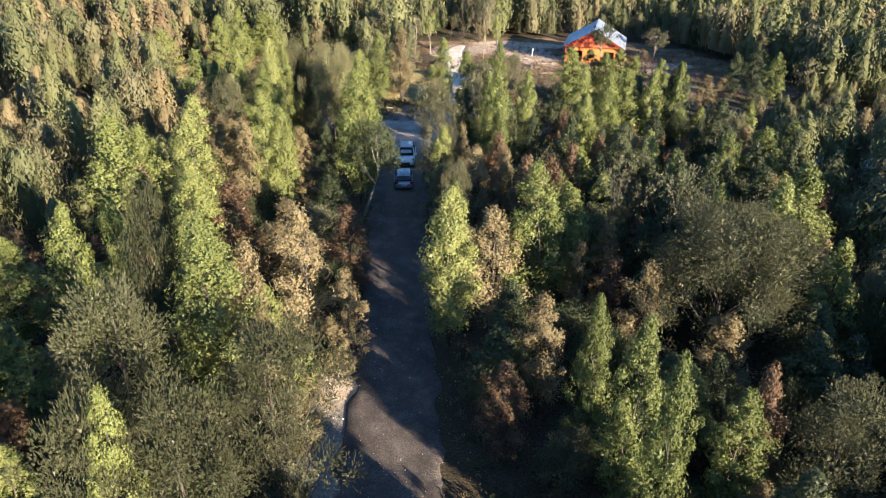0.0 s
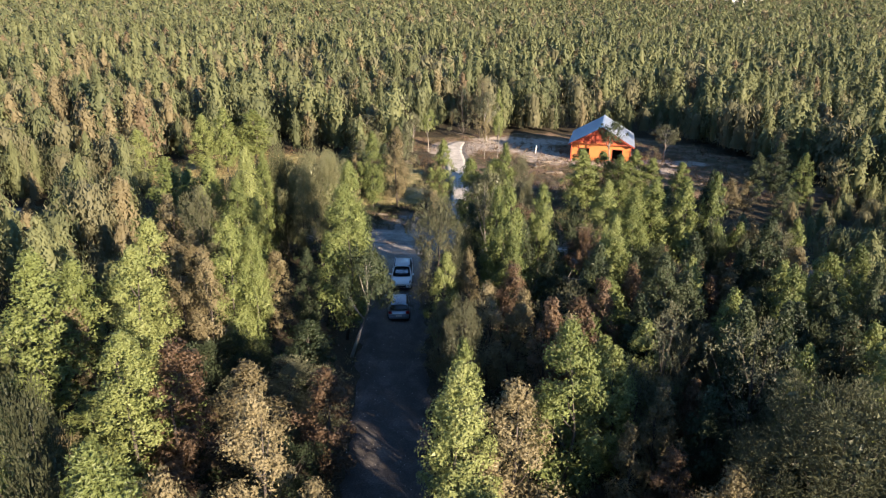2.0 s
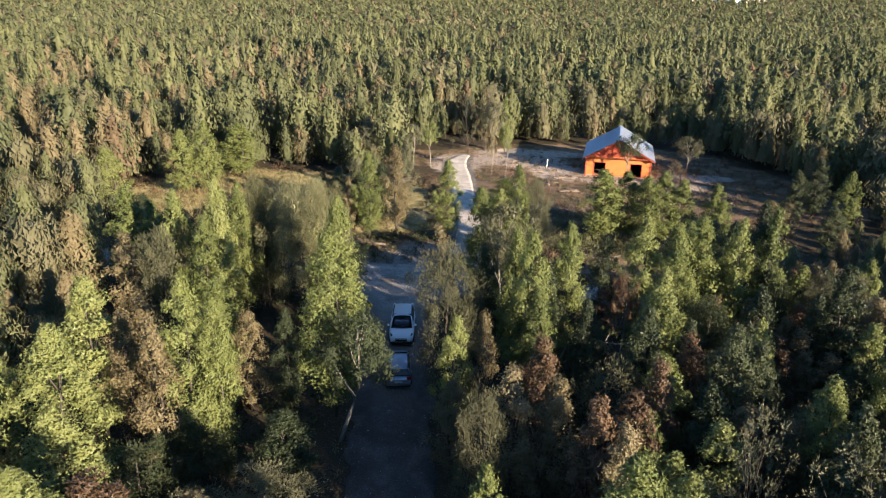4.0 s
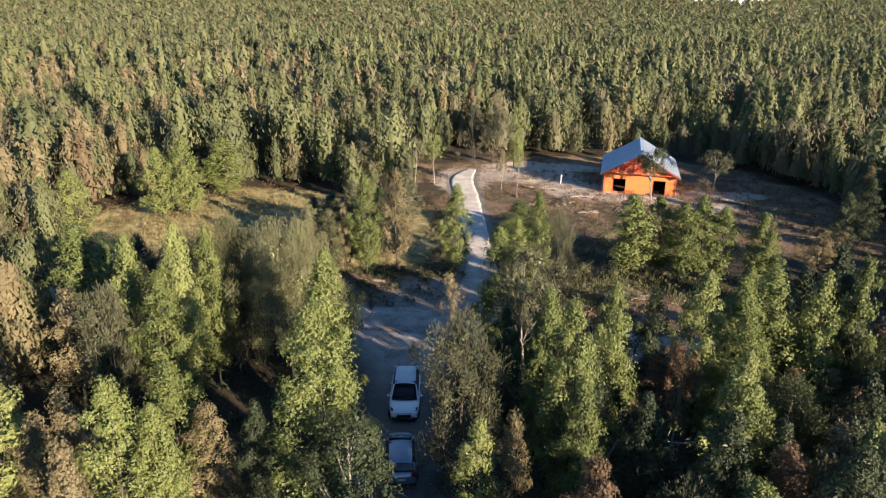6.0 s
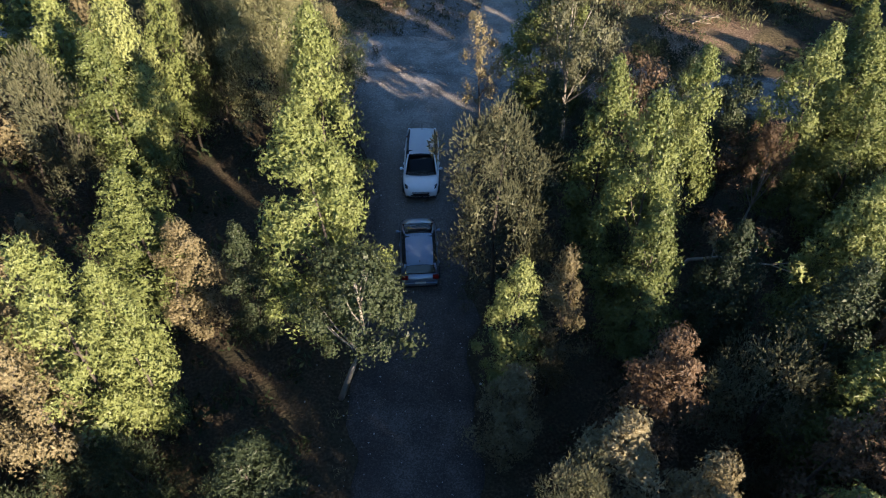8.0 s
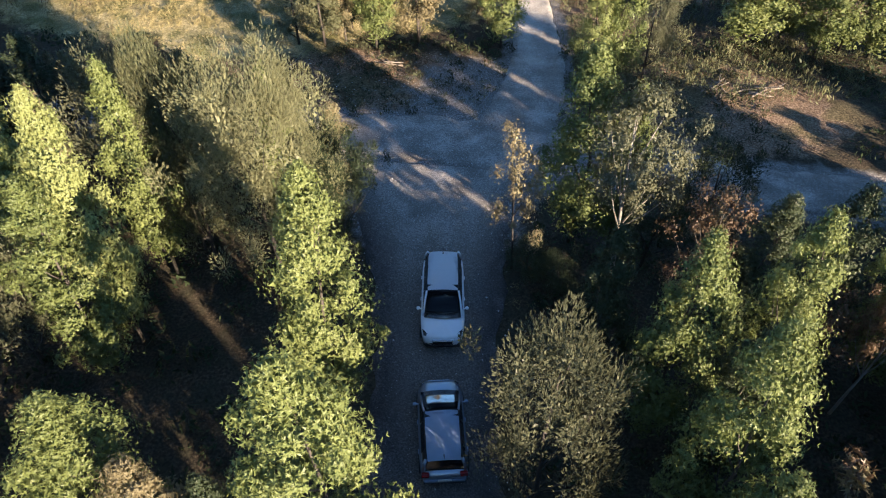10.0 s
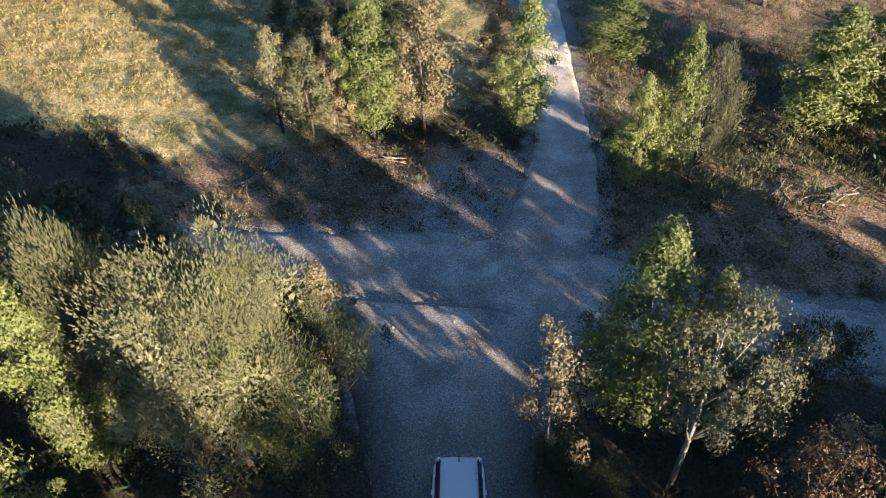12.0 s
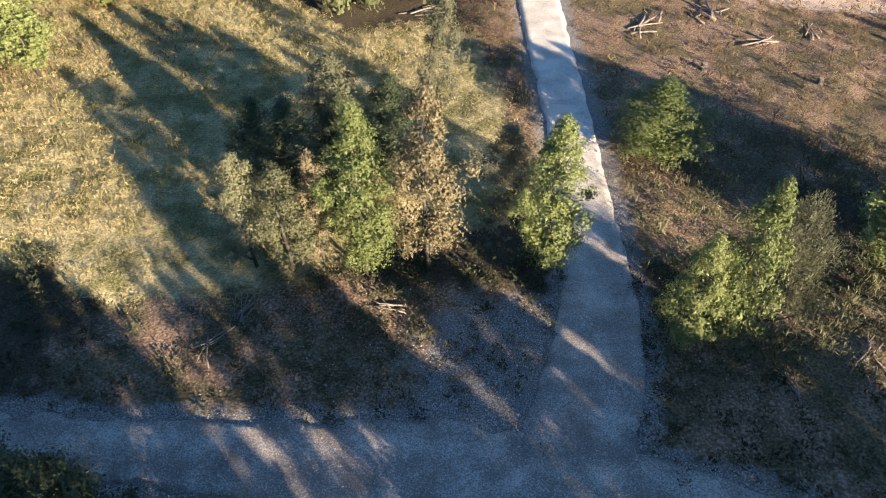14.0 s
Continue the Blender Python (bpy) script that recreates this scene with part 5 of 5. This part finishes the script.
# ---- the cabin ----
ORANGE_WOOD = plain("orange_varnished_boards", (0.52, 0.18, 0.05), 0.6, grain=0.2, scale=1.2, bump=0.2)
RED_WOOD = plain("red_stained_timber", (0.36, 0.07, 0.035), 0.6, grain=0.2, scale=1.5, bump=0.2)
ZINC = plain("zinc_roof_sheet", (0.5, 0.56, 0.65), 0.35, 0.35, grain=0.12, scale=1.0)
SLAB = plain("pale_concrete", (0.42, 0.38, 0.33), 0.9, grain=0.2, scale=3)
DARK_ROOM = plain("dark_interior", (0.06, 0.045, 0.035), 0.9)


def cabin():
    """A single-storey timber cabin with a pitched zinc roof; its front faces -y of its own axes."""
    W, D, h, ridge, t = 9.5, 11.5, 3.05, 5.75, 0.14
    x0, x1, y0, y1 = -W / 2, W / 2, 0.0, D
    ob = new("cabin")
    ob.matrix_basis = pose(26.1, 123.2, float(gz(26, 124)) - 0.02, 0, 0, -14.2)
    bm = bmesh.new()
    block(bm, x0 - 0.3, y0 - 1.4, -0.3, x1 + 0.3, y1 + 0.3, 0.14, 0.02)
    part("foundation", bm, SLAB, ob, "pale concrete base slab")
    openings = ((-3.45, -1.85, 0.25, 2.1), (1.85, 3.4, 0.2, 2.1))
    # front wall of boards, with two openings through it
    n, top = 15, h
    step = (top - 0.14) / n
    wall = new("front_wall", bm_mesh("front_wall", block(bmesh.new(), x0, y0 + 0.05, 0.14, x0 + 0.12, y0 + 0.12, h), RED_WOOD))
    wall.parent = ob
    for k in range(n):
        z0, z1 = 0.14 + k * step, 0.14 + (k + 1) * step - 0.008
        cuts = [x0]
        for a, b, lo, hi in openings:
            if lo < (z0 + z1) / 2 < hi:
                cuts += [a, b]
        cuts.append(x1)
        for a, b in zip(cuts[::2], cuts[1::2]):
            part("board", block(bmesh.new(), a, y0 - 0.012 * (k % 2), z0, b, y0 + 0.05, z1), ORANGE_WOOD, wall)
    for a, b, lo, hi in openings:
        fr = bmesh.new()
        block(fr, a - 0.07, y0 - 0.04, lo - 0.06, a, y0 + t, hi + 0.07)
        block(fr, b, y0 - 0.04, lo - 0.06, b + 0.07, y0 + t, hi + 0.07)
        block(fr, a, y0 - 0.04, hi, b, y0 + t, hi + 0.07)
        block(fr, a, y0 - 0.05, lo - 0.06, b, y0 + t, lo)
        part("window_frame", fr, RED_WOOD, ob, "red-brown timber frame of an unglazed opening")
    for name, (a, c, b, d) in (("side_wall", (x0, y0 + 0.05, x0 + t, y1)), ("side_wall", (x1 - t, y0 + 0.05, x1, y1)), ("back_wall", (x0 + t, y1 - t, x1 - t, y1))):
        part(name, block(bmesh.new(), a, c, 0.14, b, d, h - 0.01), ORANGE_WOOD if name != "back_wall" else RED_WOOD, ob)
    part("floor", block(bmesh.new(), x0 + t, y0 + 0.13, 0.145, x1 - t, y1 - t, 0.2), DARK_ROOM, ob)
    # gables
    for y, mat in ((y0 + 0.02, RED_WOOD), (y1 - 0.1, RED_WOOD)):
        bm = bmesh.new()
        tri = [(x0, h), (x1, h), (0, ridge - 0.08)]
        a, c = [bm.verts.new((x, y, z)) for x, z in tri], [bm.verts.new((x, y + 0.06, z)) for x, z in tri]
        bm.faces.new(a)
        bm.faces.new(c[::-1])
        for k in range(3):
            bm.faces.new((a[k], c[k], c[(k + 1) % 3], a[(k + 1) % 3]))
        bmesh.ops.recalc_face_normals(bm, faces=bm.faces)
        part("gable", bm, mat, ob)
    # roof of sheets
    over, run = 0.8, W / 2 + 0.45
    fall = (ridge - h) / (W / 2)
    for side in (-1, 1):
        slope = new("roof_slope", bm_mesh("roof_slope", slab([(0, y0 - over, ridge - 0.06), (0, y1 + 0.4, ridge - 0.06), (side * run, y1 + 0.4, ridge - 0.06 - run * fall), (side * run, y0 - over, ridge - 0.06 - run * fall)], 0.03), RED_WOOD))
        slope.parent = ob
        count = 14
        for k in range(count):
            a = y0 - over - 0.03 + k * (D + over + 0.46) / count
            b = a + (D + over + 0.46) / count + 0.04
            bm = bmesh.new()
            rows = []
            for i in range(9):
                y = a + (b - a) * i / 8
                lift = 0.03 + 0.006 * (k % 2) + 0.014 * (i % 2)
                rows.append([bm.verts.new((side * u, y, ridge - u * fall + lift)) for u in (0.0, run + 0.06)])
            for p, q in zip(rows, rows[1:]):
                bm.faces.new((p[0], p[1], q[1], q[0]))
            bmesh.ops.solidify(bm, geom=bm.faces[:], thickness=0.006)
            bmesh.ops.recalc_face_normals(bm, faces=bm.faces)
            part("roof_sheet", bm, ZINC, slope)
        for y in (y0 - over + 0.02, y1 + 0.36):
            part("bargeboard", slab([(0, y, ridge - 0.02), (side * run, y, ridge - 0.02 - run * fall), (side * run, y, ridge - 0.22 - run * fall), (0, y, ridge - 0.22)], 0.03), RED_WOOD, ob)
    part("ridge_cap", block(bmesh.new(), -0.16, y0 - over, ridge + 0.03, 0.16, y1 + 0.42, ridge + 0.075, 0.015), ZINC, ob)
    for x in (x0 + 0.05, x1 - 0.05):
        part("corner_post", block(bmesh.new(), x - 0.09, y0 - 0.06, 0.14, x + 0.09, y0 + 0.05, h), RED_WOOD, ob)
    for x in (x0 + 0.1, x0 + 1.2):
        part("porch_post", block(bmesh.new(), x - 0.06, y0 - 1.1, 0.14, x + 0.06, y0 - 0.98, h + max(0, (x - x0)) * fall - 0.12), RED_WOOD, ob)
    part("tie_beam", block(bmesh.new(), x0 - 0.1, y0 - 0.66, h - 0.12, x1 + 0.1, y0 - 0.56, h + 0.0), RED_WOOD, ob)
    for x in np.linspace(x0 + 1.2, x1 - 1.2, 5):
        part("rafter_strut", block(bmesh.new(), x - 0.04, y0 - 0.64, h + 0.0, x + 0.04, y0 - 0.58, ridge - abs(x) * fall - 0.12), RED_WOOD, ob)
    return tagged(ob, "orange timber cabin with a shiny zinc gable roof in a clearing", "cabin")


cabin()


# ---- far farm buildings ----
def shed(x, y, w, d, h, turn):
    z = float(gz(x, y)) + 5.5
    ob = new("farm_building")
    ob.matrix_basis = pose(x, y, z, 0, 0, turn)
    part("wall", block(bmesh.new(), -w / 2, -d / 2, -6, w / 2, d / 2, h), plain("white_wall", (0.8, 0.79, 0.76), 0.8, grain=0.05, scale=0.4), ob)
    part("roof", slab([(-w / 2 - 0.4, -d / 2 - 0.4, h + 0.03), (w / 2 + 0.4, -d / 2 - 0.4, h + 0.03), (w / 2 + 0.4, d / 2 + 0.4, h + 1.6), (-w / 2 - 0.4, d / 2 + 0.4, h + 1.6)], 0.2), ZINC, ob)
    return tagged(ob, "distant white farm building among the trees", "building", "far farm buildings")


for x, y, w, turn in ((300, 905, 22, 5), (330, 915, 16, -8), (352, 900, 26, 3), (388, 925, 18, 0)):
    shed(x, y, w, 10, 5.0, turn)


# ---- logs, sticks, stumps and posts ----
def stick_thing(name, x, y, pieces, length, r, spread, material, label, category, seed):
    """A heap of sticks, each stick a part."""
    rng = random.Random(seed)
    ob = new(name)
    ob.matrix_basis = pose(x, y, hz(x, y) - 0.06, 0, 0, rng.uniform(0, 180))
    for k in range(pieces):
        L = length * rng.uniform(0.6, 1.2)
        rr = r * rng.uniform(0.6, 1.3)
        px, py, a = rng.gauss(0, spread), rng.gauss(0, spread * 0.5), rng.gauss(0, 0.45)
        z = 0.10 + rr + 0.5 * rr * (k % 4)
        bm = bmesh.new()
        pts = [(px + math.cos(a) * L * (u - 0.5) + rng.uniform(-0.04, 0.04) * L, py + math.sin(a) * L * (u - 0.5) + rng.uniform(-0.04, 0.04) * L, z + rng.uniform(-0.03, 0.06)) for u in (0, 0.33, 0.66, 1)]
        tube(bm, pts, [rr, rr * 0.9, rr * 0.75, rr * 0.5], 6)
        part("stick" if r < 0.07 else "log", bm, material, ob, smooth=True)
    return tagged(ob, label, category, "felled wood in the clearing")


for n, (x, y, pieces, length, r, spread) in enumerate(((11.5, 104.5, 9, 2.4, 0.035, 0.6), (13.6, 86.9, 9, 2.2, 0.05, 0.5), (9.4, 85.6, 6, 2.0, 0.03, 0.45), (16.2, 86.4, 7, 2.0, 0.06, 0.5),
                                                     (-13.0, 88.3, 9, 2.2, 0.03, 0.6), (-14.0, 86.6, 6, 1.8, 0.03, 0.5), (-6.9, 88.9, 5, 1.4, 0.05, 0.3), (9.8, 115.5, 7, 2.6, 0.08, 0.8),
                                                     (14.5, 117.5, 8, 3.0, 0.09, 0.9), (17.5, 113.5, 6, 2.4, 0.07, 0.8), (22.0, 115.0, 6, 2.6, 0.06, 0.9), (30.0, 112.0, 6, 2.6, 0.07, 0.9),
                                                     (35.0, 109.0, 6, 2.8, 0.07, 0.9), (39.0, 113.0, 6, 3.0, 0.08, 0.9), (12.5, 124.5, 8, 2.6, 0.08, 0.9), (-5.5, 117.0, 8, 2.2, 0.06, 0.8),
                                                     (17.0, 121.0, 6, 2.8, 0.09, 0.8), (41.0, 105.5, 5, 2.6, 0.06, 0.8))):
    big = r >= 0.07
    stick_thing("log_pile" if big else "stick_heap", x, y, pieces, length, r, spread, WOOD_DEAD, "pale weathered logs lying on bare earth" if big else "heap of dry sticks on bare ground", "log pile" if big else "stick heap", 40 + n)


def stump(x, y, r, h):
    ob = new("tree_stump")
    ob.matrix_basis = pose(x, y, hz(x, y))
    bm = bmesh.new()
    tube(bm, [(0, 0, -0.1), (0, 0, 0.08), (0.01, 0.01, h * 0.6), (0.02, 0.0, h)], [r * 1.5, r * 1.15, r, r * 0.95], 9)
    part("bark", bm, BARK, ob, smooth=True)
    bm = bmesh.new()
    bmesh.ops.create_cone(bm, cap_ends=True, segments=9, radius1=r * 0.88, radius2=r * 0.86, depth=0.012, matrix=pose(0.02, 0, h + 0.006))
    part("cut_face", bm, WOOD_DEAD, ob, "pale sawn face")
    tagged(ob, "sawn grey tree stump on bare earth", "stump", "stumps of the clearing")


for x, y, r, h in ((12.4, 109.6, 0.22, 0.5), (19.5, 108.2, 0.18, 0.4), (27.0, 113.6, 0.2, 0.45), (33.5, 116.0, 0.18, 0.4), (9.0, 120.0, 0.2, 0.4), (38.5, 117.5, 0.2, 0.5)):
    stump(x, y, r, h)


def post(x, y, h):
    ob = new("marker_post", bm_mesh("marker_post", block(bmesh.new(), -0.07, -0.07, -0.2, 0.07, 0.07, h, 0.012), plain("white_post", (0.75, 0.74, 0.7), 0.7)))
    ob.matrix_basis = pose(x, y, hz(x, y), 2, 3, 10)
    tagged(ob, "short white wooden post standing in the clearing", "post")


post(16.3, 128.5, 1.3)


def dead_tree():
    """A pale dead trunk that leans over and runs on level, with a few leafy sprays."""
    ob = new("leaning_dead_tree")
    z = hz(6.2, 57.6)
    ob.matrix_basis = pose(6.2, 57.6, z)
    bm = bmesh.new()
    tube(bm, [(0, 0, -0.3), (0.1, 0, 2.0), (0.4, 0, 3.9 - z), (0.75, 0, 4.75 - z), (1.4, -0.35, 5.2 - z), (2.1, -0.4, 5.28 - z), (2.8, -0.5, 5.1 - z), (3.6, -0.5, 5.0 - z), (4.3, -0.6, 5.2 - z)], [0.08, 0.075, 0.07, 0.065, 0.06, 0.05, 0.04, 0.03, 0.012], 6)
    part("trunk", bm, PALE_BARK, ob, "bleached bare trunk", True)
    for a, b, c in (((1.4, -0.35, 5.2), (1.5, -0.1, 5.7), (1.5, 0.1, 6.3)), ((2.1, -0.4, 5.28), (2.3, -0.9, 5.3), (2.6, -1.4, 5.1)), ((2.8, -0.5, 5.1), (3.1, -0.1, 5.4), (3.4, 0.2, 5.8)), ((3.6, -0.5, 5.0), (3.8, -0.9, 5.2), (4.1, -1.3, 5.4))):
        bm = bmesh.new()
        tube(bm, [(p[0], p[1], p[2] - z) for p in (a, b, c)], [0.028, 0.02, 0.008], 5)
        part("branch", bm, PALE_BARK, ob, "", True)
    rng = np.random.default_rng(77)
    for colour, cs in (("tan", [(1.5, 0.05, 6.1 - z), (1.6, 0.0, 5.6 - z), (2.6, -1.3, 5.2 - z)]), ("rust", [(1.35, 0.2, 6.4 - z), (3.4, 0.2, 5.8 - z)]), ("green", [(4.1, -1.2, 5.4 - z), (4.3, -0.6, 5.3 - z), (3.2, 0.1, 5.5 - z)])):
        for c in cs:
            v, q = leaf_cloud([c], [0.42], 230, 0.075, rng)
            spray = new("leaf_spray", sheet("leaf_spray", v, q, LEAVES[colour]))
            spray.parent = ob
    tagged(ob, "bleached leaning dead tree with a few dry leafy sprays", "dead tree")


dead_tree()
